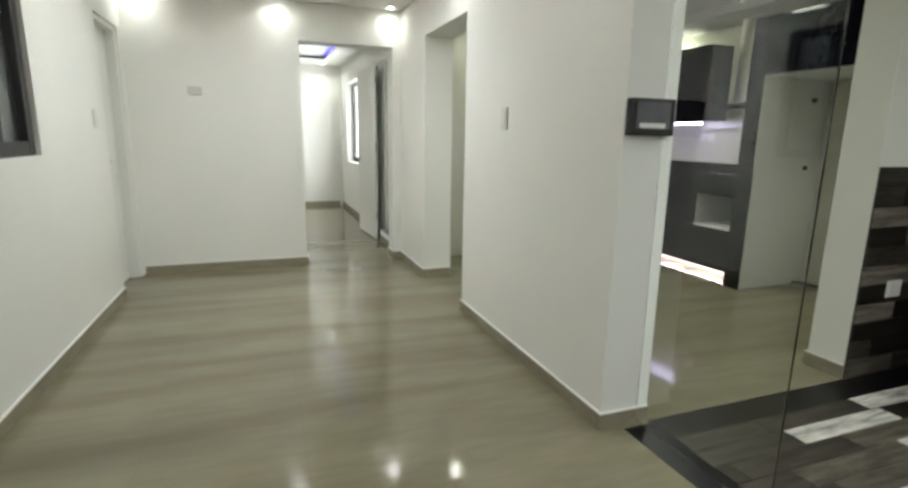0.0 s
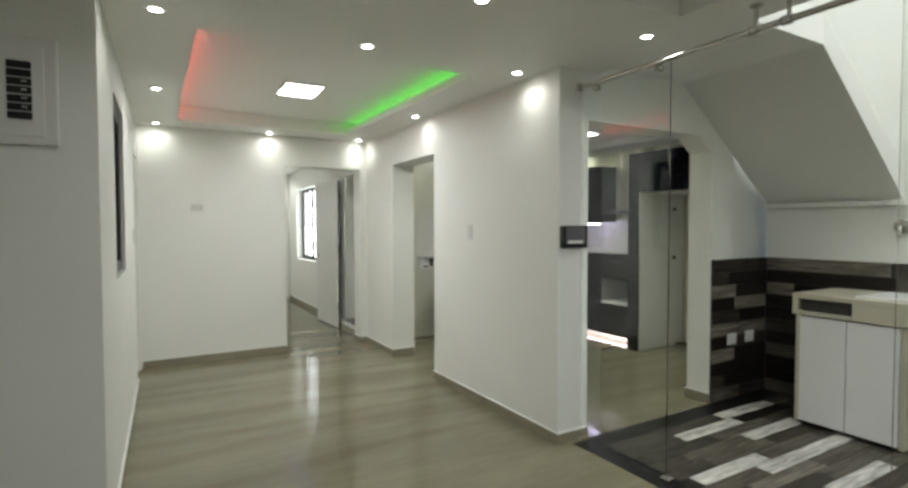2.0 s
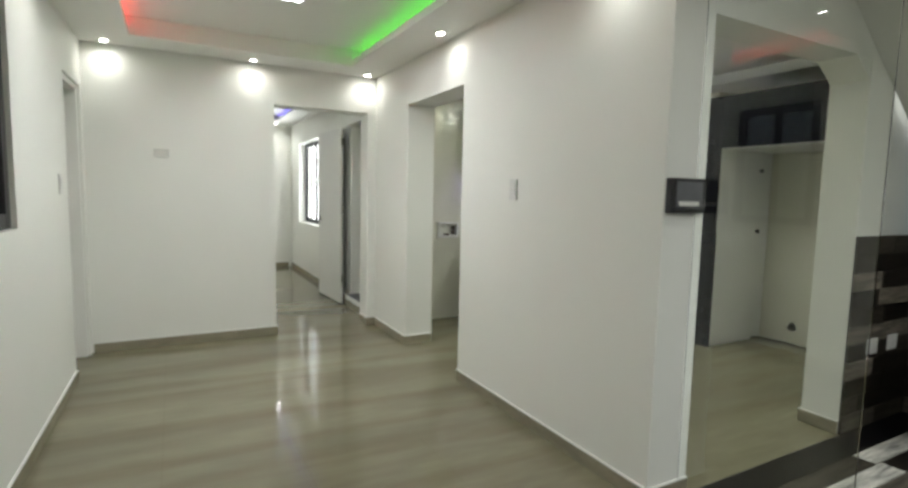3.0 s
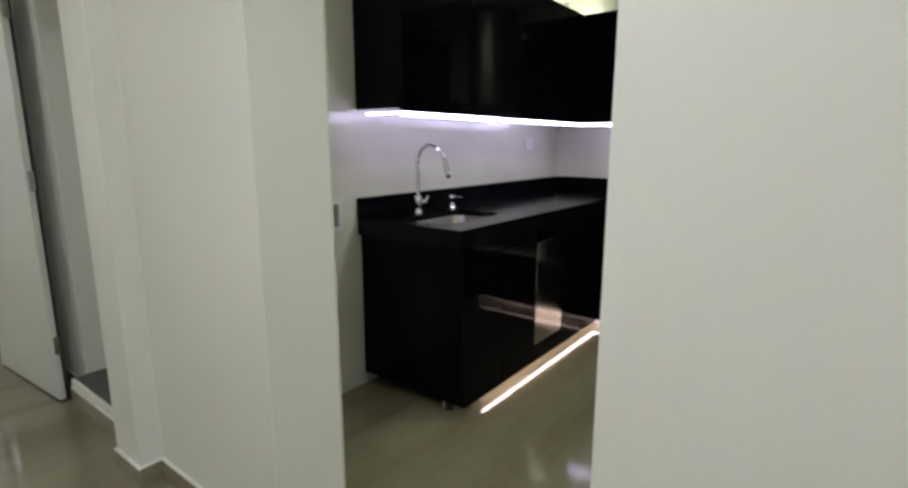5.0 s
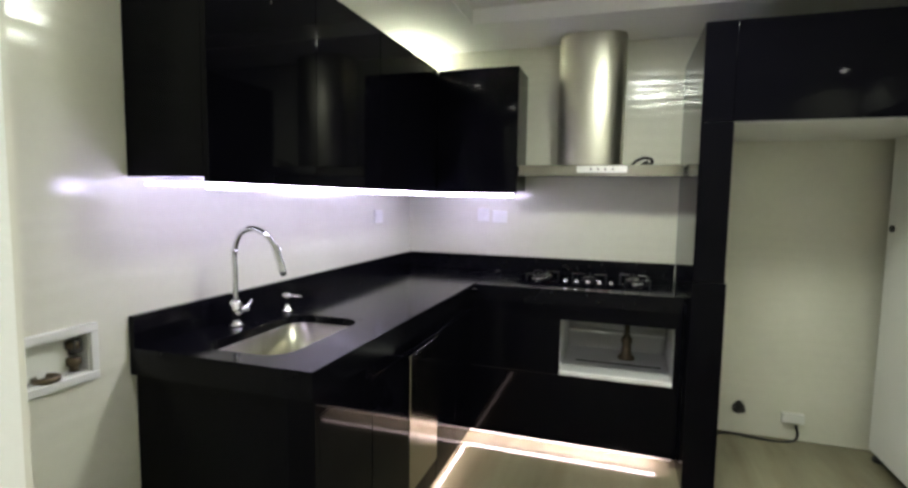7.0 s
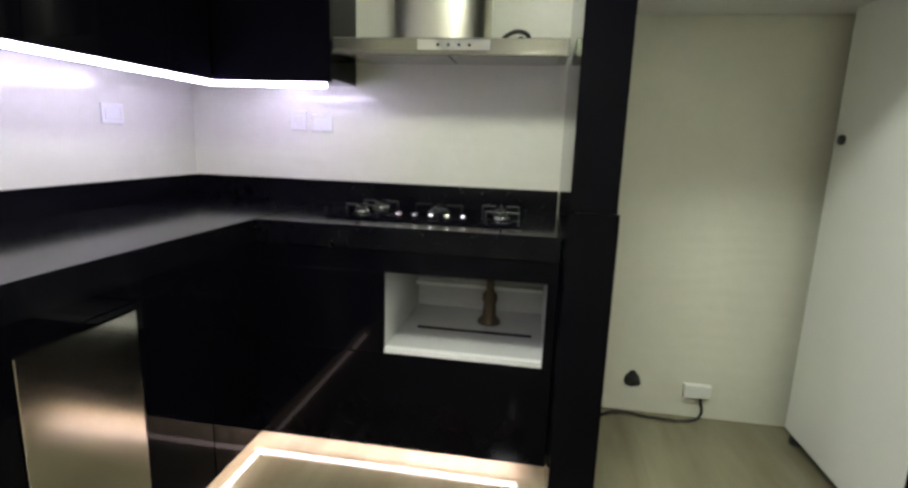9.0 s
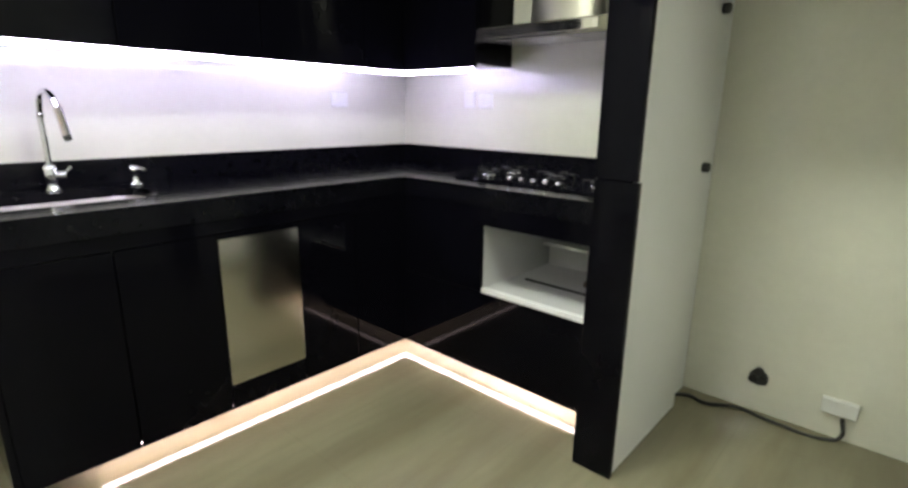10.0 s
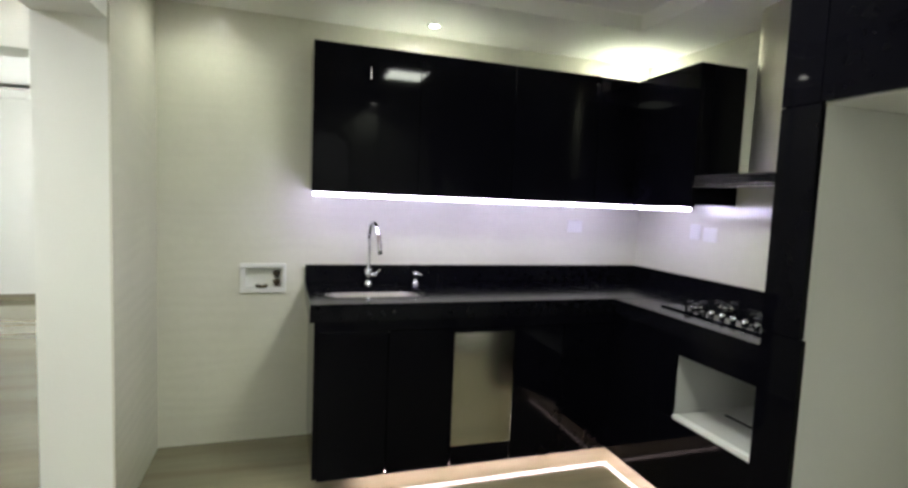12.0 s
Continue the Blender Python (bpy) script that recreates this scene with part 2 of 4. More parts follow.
def boxes(name, pairs, material, bevel=0.0, parent=None, m=None):
    bm = bmesh.new()
    for lo, hi in pairs:
        add_box(bm, lo, hi, bevel)
    return finish(bm, name, material, parent, m)


def struct(ob, label, category):
    return tagged(ob, label, category, kind="structure")


def base(name, x, y, z, label, category, group="", m=None):
    ob = new(name)
    ob.empty_display_size = 0.1
    ob.matrix_basis = (m or Matrix()) @ pose(x, y, z)
    return tagged(ob, label, category, group)


def tube(name, points, radius, material, parent=None, m=None, closed=False, res=8):
    """A round bar through the points."""
    cu = bpy.data.curves.new(name, "CURVE")
    cu.dimensions, cu.bevel_depth, cu.bevel_resolution, cu.use_fill_caps = "3D", radius, 3, True
    sp = cu.splines.new("BEZIER" if len(points) > 2 else "POLY")
    pts = sp.bezier_points if len(points) > 2 else sp.points
    pts.add(len(points) - 1)
    for p, co in zip(pts, points):
        if len(points) > 2:
            p.co = co
            p.handle_left_type = p.handle_right_type = "AUTO"
        else:
            p.co = (*co, 1)
    sp.use_cyclic_u = closed
    cu.resolution_u = res
    tmp = bpy.data.objects.new(name, cu)
    scene.collection.objects.link(tmp)
    me = bpy.data.meshes.new_from_object(tmp.evaluated_get(bpy.context.evaluated_depsgraph_get()))
    bpy.data.objects.remove(tmp)
    me.name = name
    me.materials.clear()
    me.materials.append(material)
    for p in me.polygons:
        p.use_smooth = True
    ob = new(name, me)
    if parent is not None:
        ob.parent = parent
        ob.matrix_parent_inverse = parent.matrix_basis.inverted()
    if m is not None:
        ob.matrix_basis = m
    return ob


def lathe(name, profile, centre, material, parent=None, segs=24, axis="Z"):
    """A turned shape: profile rows of (radius, height)."""
    bm = bmesh.new()
    rings = []
    for r, h in profile:
        ring = []
        for k in range(segs):
            a = 2 * math.pi * k / segs
            p = (r * math.cos(a), r * math.sin(a), h)
            if axis == "X":
                p = (h, p[0], p[1])
            elif axis == "Y":
                p = (p[0], h, p[1])
            ring.append(bm.verts.new(Vector(centre) + Vector(p)))
        rings.append(ring)
    for a, b in zip(rings, rings[1:]):
        for k in range(segs):
            bm.faces.new((a[k], a[(k + 1) % segs], b[(k + 1) % segs], b[k]))
    bm.faces.new(rings[0])
    bm.faces.new(rings[-1])
    ob = finish(bm, name, material, parent)
    for p in ob.data.polygons:
        p.use_smooth = len(p.vertices) == 4
    return ob


# ---- large structure ----
XW, YB, XB, YS = 0.245, 0.004, 3.22, 3.33      # thickness of the hall wall; kitchen front wall; kitchen back wall; sink wall
LW = pose(-2.364, 0, 0, 0, 0, -1.03)          # the hall's long window wall, slightly out of square
HC = pose(0, 3.366, 2.36)                       # the hall's ceiling
TOP = 2.95


struct(boxes("floor", [((-4.2, -4.8, -0.12), (0.1, 7.724, 0)), ((0.1, -0.04, -0.12), (3.42, 7.724, 0)), ((0.1, -4.8, -0.12), (3.42, -0.04, -0.014))], FLOOR), "polished beige porcelain floor with long veins", "floor")
# hall wall with the kitchen doorway
struct(boxes("wall_hall", [((0, 0, 0), (XW, 1.66, TOP)), ((0, 2.6, 0), (XW, 3.366, TOP)), ((0, 1.66, 2.02), (XW, 2.6, TOP))], WHITE), "white painted wall with a doorway to the kitchen", "wall")
# end wall with the bedroom doorway
struct(boxes("wall_end", [((-2.75, 3.366, 0), (-0.93, 3.58, TOP)), ((-0.082, 3.366, 0), (0.245, 3.58, TOP)), ((-0.93, 3.366, 2.035), (-0.082, 3.58, TOP))], WHITE), "white painted end wall with a bedroom doorway", "wall")
# window wall
struct(boxes("wall_window", [((-1.85, 0.1, 0), (0, 0.3, TOP)), ((-0.22, 0.3, 0), (0, 0.84, TOP)), ((-0.22, 0.84, 0), (0, 1.52, 1.095)), ((-0.22, 0.84, 2.09), (0, 1.52, TOP)), ((-0.22, 1.52, 0), (0, 2.69, TOP)),
                             ((-0.22, 2.69, 2.02), (0, 3.30, TOP)), ((-0.22, 3.30, 0), (0, 3.58, TOP))], WHITE, m=LW), "white painted wall with a window and a door", "wall")
struct(boxes("wall_back", [((-4.033, -4.8, 0), (3.254, -4.599, 5.2))], WHITE), "plain white back wall", "wall")
# unseen wall, added to close the hall and keep sky out of the window
struct(boxes("wall_shaft", [((-4.2, -4.8, 0), (-4.033, 7.724, TOP))], WHITE), "unseen plain white wall that closes the hall and screens the window from the sky", "wall")
# kitchen and laundry walls
struct(boxes("wall_kitchen_front", [((XW, YB, 2.05), (1.53, 0.2, TOP)), ((1.53, YB, 0), (1.8, 0.2, TOP)), ((1.8, 0.10, 0), (3.55, 0.125, TOP))], WHITE), "white wall with a wide opening to the laundry", "wall")
bm = bmesh.new()
v = [bm.verts.new(p) for p in ((1.38, YB + 0.003, 2.05), (1.53, YB + 0.003, 2.05), (1.53, YB + 0.003, 1.94), (1.38, 0.197, 2.05), (1.53, 0.197, 2.05), (1.53, 0.197, 1.94))]
for f in ((0, 2, 1), (3, 4, 5), (0, 3, 5, 2), (0, 1, 4, 3), (1, 2, 5, 4)):
    bm.faces.new([v[k] for k in f])
struct(finish(bm, "trim_haunch", WHITE), "white chamfered haunch in the corner of the opening", "trim")
struct(boxes("wall_kitchen_sink", [((XW, YS, 0), (0.684, YS + 0.06, TOP)), ((0.876, YS, 0), (3.42, YS + 0.06, TOP)), ((0.684, YS, 0), (0.876, YS + 0.06, 0.866)), ((0.684, YS, 0.982), (0.876, YS + 0.06, TOP))], TILE), "glossy cream tiled kitchen wall", "wall")
struct(boxes("wall_kitchen_back", [((XB, 0.03, 0), (XB + 0.2, YS, TOP))], TILE), "glossy cream tiled kitchen wall", "wall")
struct(boxes("wall_kitchen_side_tile", [((XW, 2.6, 0), (XW + 0.008, YS, 2.345)), ((XW, 0.2, 0), (XW + 0.008, 1.66, 2.345))], TILE), "glossy cream tiles on the kitchen side wall", "wall")
struct(boxes("wall_laundry", [((2.273, -4.599, 0), (2.47, 0.001, 5.2))], WHITE), "tall white stairwell wall", "wall")
struct(boxes("wall_stairwell", [((0.1, YB, TOP), (2.47, 0.2, 5.2)), ((0.24, -4.599, 2.56), (0.34, YB, 5.2)), ((0.1, -4.599, 0), (0.209, -2.94, 2.95))], WHITE), "white stairwell walls", "wall")
# ceilings
T1, T2 = (-1.97, -0.35, 0.45 - 3.366, 3.0 - 3.366), (-2.05, 0.0, -3.6 - 3.366, -0.84 - 3.366)
ya, yb = -8.3, 0.02
KT = (0.89, 2.70, 0.72, 2.74)      # the kitchen ceiling tray
struct(boxes("ceiling_hall", [((-3.2, ya, 0), (T2[0], yb, 0.05)), ((T1[1], T1[2], 0), (0.34, yb, 0.05)), ((T2[1], ya, 0), (0.34, T1[2], 0.05)), ((T2[0], T2[3], 0), (T2[1], T1[2], 0.05)), ((T2[0], T1[2], 0), (T1[0], yb, 0.05)),
                              ((T1[0], T1[3], 0), (T1[1], yb, 0.05)), ((T2[0], ya, 0), (T2[1], T2[2], 0.05)), ((-3.2, ya, 0.13), (0.34, yb, 0.2)), ((-4.03, ya, 0), (-3.2, 0.12 - 3.366, 0.2)), ((T1[0] - 0.1, T1[3], 0.05), (T1[1] + 0.1, T1[3] + 0.05, 0.13)), ((T1[0] - 0.1, T1[2] - 0.05, 0.05), (T1[1] + 0.1, T1[2], 0.13)), ((T1[0] - 0.15, T1[2] - 0.05, 0.05), (T1[0] - 0.1, T1[3] + 0.05, 0.13)), ((T1[1] + 0.1, T1[2] - 0.05, 0.05), (T1[1] + 0.15, T1[3] + 0.05, 0.13)), ((T2[0] - 0.1, T2[3], 0.05), (T2[1] + 0.1, T2[3] + 0.05, 0.13)), ((T2[1], ya, 0.05), (T2[1] + 0.05, T2[3], 0.13))],
             CEIL, m=HC), "white dropped ceiling with recessed light coves", "ceiling")
struct(boxes("ceiling_kitchen", [((XW, 0.03, 2.345), (KT[0], YS, 2.385)), ((KT[1], 0.03, 2.345), (XB, YS, 2.385)), ((KT[0], 0.03, 2.345), (KT[1], KT[2], 2.385)), ((KT[0], KT[3], 2.345), (KT[1], YS, 2.385)),
                                 ((XW, 0.03, 2.43), (XB, YS, 2.48)), ((KT[0] - 0.04, KT[2] - 0.04, 2.385), (KT[0], KT[3] + 0.04, 2.43)), ((KT[1], KT[2] - 0.04, 2.385), (KT[1] + 0.04, KT[3] + 0.04, 2.43)), ((KT[0], KT[2] - 0.04, 2.385), (KT[1], KT[2], 2.43)), ((KT[0], KT[3], 2.385), (KT[1], KT[3] + 0.04, 2.43))], CEIL), "white kitchen ceiling with a shallow recessed tray", "ceiling")
struct(boxes("ceiling_laundry", [((0.34, -0.915, 2.41), (1.16, YB, 2.6))], CEIL), "white ceiling slab by the stairwell", "ceiling")
bm = bmesh.new()
v = [bm.verts.new(p) for y in (-0.915, YB) for p in ((1.16, y, 2.41), (2.273, y, 1.55), (2.273, y, 1.75), (1.16, y, 2.6))]
for f in ((0, 1, 2, 3), (4, 7, 6, 5), (0, 4, 5, 1), (1, 5, 6, 2), (2, 6, 7, 3), (3, 7, 4, 0)):
    bm.faces.new([v[k] for k in f])
struct(finish(bm, "ceiling_stair_soffit", WHITE), "white sloping underside of the stairs", "ceiling")
struct(boxes("trim_ledge", [((2.205, -0.945, 1.512), (2.273, 0.001, 1.55))], WHITE, 0.004), "narrow white ledge below the stairs", "trim")
# bedroom
BX = 0.06      # face of the bedroom's window wall
struct(boxes("wall_bedroom", [((BX, 4.33, 0), (BX + 0.191, 5.85, TOP)), ((BX, 5.85, 0), (BX + 0.191, 7.12, 0.80)), ((BX, 5.85, 2.03), (BX + 0.191, 7.12, TOP)), ((BX, 7.12, 0), (BX + 0.191, 7.724, TOP)), ((0, 3.58, 2.029), (0.191, 4.33, TOP)),
                              ((-4.033, 7.7, 0), (BX, 7.9, TOP)), ((-4.033, 3.58, 0), (-3.865, 7.7, TOP)), ((-4.033, 3.366, 0), (-2.75, 3.58, TOP))], WHITE), "white bedroom walls", "wall")
struct(boxes("ceiling_bedroom", [((-4.033, 3.58, 2.36), (-2.291, 7.7, 2.385)), ((-0.28, 3.58, 2.36), (0.191, 7.7, 2.385)), ((-2.291, 3.58, 2.36), (-0.28, 4.3, 2.385)), ((-2.291, 7.052, 2.36), (-0.28, 7.7, 2.385)), ((-4.033, 3.58, 2.431), (0.191, 7.7, 2.516))], CEIL), "white bedroom ceiling with a light cove", "ceiling")
struct(boxes("wall_bathroom", [((0.245, 3.366, 0), (1.238, 3.58, TOP)), ((0.191, 4.33, 0), (1.238, 4.452, TOP)), ((1.238, 3.366, 0), (1.325, 4.452, TOP)), ((0.46, 3.58, 0), (0.54, 4.33, 2.204)), ((0.191, 3.58, 2.204), (1.238, 4.33, 2.36))], WHITE), "white bathroom walls beside the bedroom door", "wall")
struct(boxes("floor_bathroom", [((0.005, 3.58, 0), (1.238, 4.33, 0.124))], GREYDOOR, 0.004), "raised bathroom floor with dark tile", "floor")
struct(boxes("trim_step", [((-0.007, 3.582, 0.076), (0.005, 4.328, 0.121))], WHITE), "white painted step edge", "trim")


# baseboards: an olive tile strip with a white joint on top
def baseboard(name, runs, m=None):
    ob = boxes(name, runs, BASE, 0.002, m=m)
    struct(ob, "olive tile baseboard with a white top joint", "baseboard")
    boxes("joint", [((lo[0], lo[1], hi[2]), (hi[0], hi[1], hi[2] + 0.006)) for lo, hi in runs], GROUT, parent=ob, m=m)
    return ob


t, h = 0.012, 0.07
baseboard("baseboard_hall", [((-t, 0, 0), (0, 1.66, h)), ((-t, 2.6 - t, 0), (0, 3.366, h)), ((0, 2.6 - t, 0), (XW, 2.6, h)), ((-t, -t, 0), (XW, 0, h)), ((0, 1.66, 0), (XW, 1.66 + t, h))])
baseboard("baseboard_end", [((-2.29, 3.366 - t, 0), (-0.93, 3.366, h)), ((-0.082, 3.366 - t, 0), (-t, 3.366, h)), ((-0.93, 3.366 - t, 0), (-0.93 + t, 3.58, h)), ((-0.082 - t, 3.366 - t, 0), (-0.082, 3.58, h))])
baseboard("baseboard_window", [((0, 0.1, 0), (t, 2.69, h)), ((-1.66, 0.1 - t, 0), (t, 0.1, h))], m=LW)
baseboard("baseboard_pier", [((1.53 - t, YB, 0), (1.53, 0.2, h)), ((1.53 - t, 0.2, 0), (1.8, 0.2 + t, h))])
baseboard("baseboard_bedroom", [((-3.865, 7.7 - t, 0), (0, 7.7, h)), ((BX - t, 4.33, 0), (BX, 7.7 - t, h)), ((-0.015, 3.582, 0), (-0.007, 4.328, 0.076))])

# ---- windows and doors ----
win = boxes("window_1", [((-0.09, 0.845, 1.1), (-0.02, 0.91, 2.085)), ((-0.09, 1.45, 1.1), (-0.02, 1.515, 2.085)), ((-0.09, 0.91, 1.1), (-0.02, 1.45, 1.165)), ((-0.09, 0.91, 2.02), (-0.02, 1.45, 2.085)), ((-0.085, 1.155, 1.165), (-0.025, 1.205, 2.02))], ALU, 0.004, m=LW)
struct(win, "dark metal window with frosted panes", "window")
for a, b in ((0.91, 1.155), (1.205, 1.45)):
    boxes("pane", [((-0.064, a, 1.165), (-0.058, b, 2.02))], FROST, parent=win, m=LW).visible_shadow = False
x0 = BX + 0.10
win = boxes("window_2", [((x0, 5.856, 0.805), (x0 + 0.045, 5.915, 2.025)), ((x0, 7.055, 0.805), (x0 + 0.045, 7.114, 2.025)), ((x0, 5.915, 0.805), (x0 + 0.045, 7.055, 0.862)), ((x0, 5.915, 1.975), (x0 + 0.045, 7.055, 2.025)), ((x0 + 0.005, 6.465, 0.862), (x0 + 0.041, 6.505, 1.975))], ALU, 0.004)
struct(win, "dark metal bedroom window with daylight behind", "window")
for a, b in ((5.915, 6.465), (6.505, 7.055)):
    boxes("pane", [((x0 + 0.02, a, 0.862), (x0 + 0.026, b, 1.975))], GLASS, parent=win).visible_shadow = False
for k in range(8):
    y = 5.95 + k * 0.152
    tube("grille", [(x0 + 0.07, y, 0.81), (x0 + 0.07, y, 2.02)], 0.005, ALU, win)
    if k < 7:
        for z in (1.0, 1.35, 1.7):
            tube("scroll", [(x0 + 0.07, y, z), (x0 + 0.07, y + 0.05, z + 0.09), (x0 + 0.07, y + 0.11, z + 0.07), (x0 + 0.07, y + 0.10, z + 0.01), (x0 + 0.07, y + 0.07, z + 0.02)], 0.004, ALU, win, res=4)
skylight = bpy.data.lights.new("bedroom_daylight", "AREA")
skylight.shape, skylight.size, skylight.size_y, skylight.energy, skylight.color = "RECTANGLE", 1.30, 1.25, BEDROOM_DAYLIGHT, (0.95, 0.98, 1.0)
new("bedroom_daylight", skylight).matrix_world = look((BX + 0.24, 6.485, 1.42), (-1.4, 6.485, 1.42))
skylight = bpy.data.lights.new("stairwell_daylight", "AREA")
skylight.shape, skylight.size, skylight.size_y, skylight.energy, skylight.color = "RECTANGLE", 2.0, 3.2, STAIR_DAYLIGHT, (0.97, 1.0, 0.98)
new("stairwell_daylight", skylight).matrix_world = pose(1.06, -2.576, 5.1)

door = base("door_1", -0.04, 3.0, 0, "plain white door closed in the window wall", "door", m=LW)
tagged(door, kind="structure")
boxes("leaf", [((-0.13, 2.73, 0.008), (-0.09, 3.268, 1.98))], DOORW, 0.003, door, LW)
boxes("frame", [((-0.16, 2.692, 0), (-0.02, 2.728, 2.018)), ((-0.16, 3.27, 0), (-0.02, 3.298, 2.018)), ((-0.16, 2.728, 1.983), (-0.02, 3.27, 2.018))], DOORW, 0.003, door, LW)
tube("handle", [(-0.085, 2.78, 1.0), (-0.045, 2.78, 1.0), (-0.04, 2.82, 1.0), (-0.04, 2.89, 1.0)], 0.008, CHROME, door, LW)

dm = pose(-0.035, 4.37, 0, 0, 0, 4)
door = base("door_2", -0.035, 4.37, 0, "white bedroom door standing open", "door")
tagged(door, kind="structure")
boxes("leaf", [((-0.02, 0.0, 0.012), (0.02, 0.78, 2.0))], DOORW, 0.003, door, dm)
# dark strips stand in for the shaded gaps at the hinge side and foot
boxes("edge", [((0.008, -0.003, 0.012), (0.0215, 0.001, 1.984)), ((-0.019, 0.001, 0.004), (0.021, 0.778, 0.0115))], ALU, parent=door, m=dm)
tube("handle", [(-0.02, 0.70, 1.05), (-0.06, 0.70, 1.05), (-0.065, 0.66, 1.05), (-0.065, 0.59, 1.05)], 0.009, CHROME, door, dm)
lathe("knob", [(0.026, -0.032), (0.03, -0.028), (0.03, -0.021), (0.0305, -0.02)], (-0.088, 5.07, 0.95), DARKPL, door, axis="X")
for z in (0.25, 1.05, 1.80):
    boxes("hinge", [((-0.012, -0.012, z), (0.012, -0.002, z + 0.09))], STEEL, 0.002, door, dm)

# ---- ceiling lights ----
LED_RUNS = (("led_strip", T1[0] - 0.07, T1[0] - 0.05, LEDRED, "red led strip hidden in the ceiling cove"), ("led_strip", T1[1] + 0.05, T1[1] + 0.07, LEDGREEN, "green led strip hidden in the ceiling cove"))
for name, a, b, m_, text in LED_RUNS:
    tagged(boxes(name, [((a, T1[2] + 0.02, 0.052), (b, T1[3] - 0.02, 0.062))], m_, m=HC), text, "led strip", "cove led strips")
tagged(boxes("led_strip", [((-2.36, 4.32, 2.386), (-2.34, 7.03, 2.39))], LEDRED), "red led strip hidden in the bedroom cove", "led strip", "cove led strips")
tagged(boxes("led_strip", [((-0.25, 4.32, 2.386), (-0.23, 7.03, 2.39))], LEDBLUE), "blue led strip hidden in the bedroom cove", "led strip", "cove led strips")


def downlight(x, y, z):
    ob = base("downlight", x, y, z, "round white recessed ceiling downlight, lit", "downlight", "ceiling downlights")
    lathe("trim", [(0.026, -0.001), (0.029, -0.006), (0.040, -0.006), (0.044, -0.001)], (x, y, z), PLASTIC, ob)
    lathe("lens", [(0.0255, -0.003), (0.0255, -0.0015)], (x, y, z), LAMPGLOW, ob)
    return ob


def lamp(name, x, y, z, size, power, spread, colour, square=False):
    li = bpy.data.lights.new(name, "AREA")
    li.shape, li.size, li.energy, li.color, li.spread = "SQUARE" if square else "DISK", size, power, colour, radians(spread)
    ob = new(name, li)
    ob.matrix_world = pose(x, y, z)
    return ob


HALL_SPOTS = [(-2.15, 0.27), (-2.14, 1.82), (-2.14, 3.25), (-1.11, 3.25), (-0.13, 3.25), (-0.13, 1.77), (-0.135, 0.25), (-1.145, 0.26), (-0.92, -0.54), (0.06, -0.6), (-2.2, -0.6)]
KITCHEN_SPOTS = [(0.52, 3.05), (1.65, 3.12), (3.03, 3.15), (0.5, 1.7), (0.45, 0.42), (1.72, 0.35)]
BEDROOM_SPOTS = [(-0.25, 7.4), (-1.6, 7.4), (-0.6, 4.0), (-2.0, 4.0)]
first = downlight(0, 0, 0)
pts = [(x, y, 2.36, SPOT_POWER) for x, y in HALL_SPOTS] + [(x, y, 2.345, KITCHEN_SPOT_POWER * (2.2 if x > 1 and y > 3 else 0.35 if y > 3 else 0.6 if x < 1 or y < 1 else 1)) for x, y in KITCHEN_SPOTS] + [(x, y, 2.36, BEDROOM_SPOT_POWER) for x, y in BEDROOM_SPOTS]
for k, (x, y, z, power) in enumerate(pts):
    if k == 0:
        first.matrix_basis = pose(x, y, z - 0.002)
    else:
        copy_thing(first, pose(x, y, z - 0.002))
    lamp("downlight_beam", x, y, z - 0.012, 0.055, power, 140, (0.93, 1.0, 0.82) if x > XW else (0.98, 1.0, 0.95))


def panel_light(x, y, z, w, d, tilt=0):
    m = pose(x, y, z, tilt)
    ob = base("ceiling_panel_light", 0, 0, 0, "square white led panel light, lit", "panel light", "panel lights", m)
    boxes("frame", [((-w / 2 - 0.015, -d / 2 - 0.015, -0.014), (w / 2 + 0.015, d / 2 + 0.015, 0))], PLASTIC, 0.003, ob, m)
    boxes("diffuser", [((-w / 2, -d / 2, -0.018), (w / 2, d / 2, -0.0145))], PANELGLOW, parent=ob, m=m)
    return ob


panel_light(-1.125, 1.85, 2.489, 0.28, 0.36)
lamp("panel_beam", -1.125, 1.85, 2.46, 0.28, PANEL_POWER, 170, (0.95, 0.98, 1.0), True)
# unseen panel light, added to brighten the walls of the rear hall
panel_light(-1.1, -2.3, 2.489, 0.28, 0.36)
lamp("panel_beam", -1.1, -2.3, 2.46, 0.28, REAR_FILL_POWER, 170, (0.95, 0.98, 1.0), True)
panel_light(1.755, 1.71, 2.36, 0.30, 0.30)
boxes("stem", [((1.735, 1.69, 2.36), (1.775, 1.73, 2.43))], PLASTIC, 0.003, bpy.data.objects["ceiling_panel_light.002"])
lamp("panel_beam", 1.755, 1.71, 2.335, 0.28, KITCHEN_PANEL_POWER, 180, (0.92, 1.0, 0.82), True)

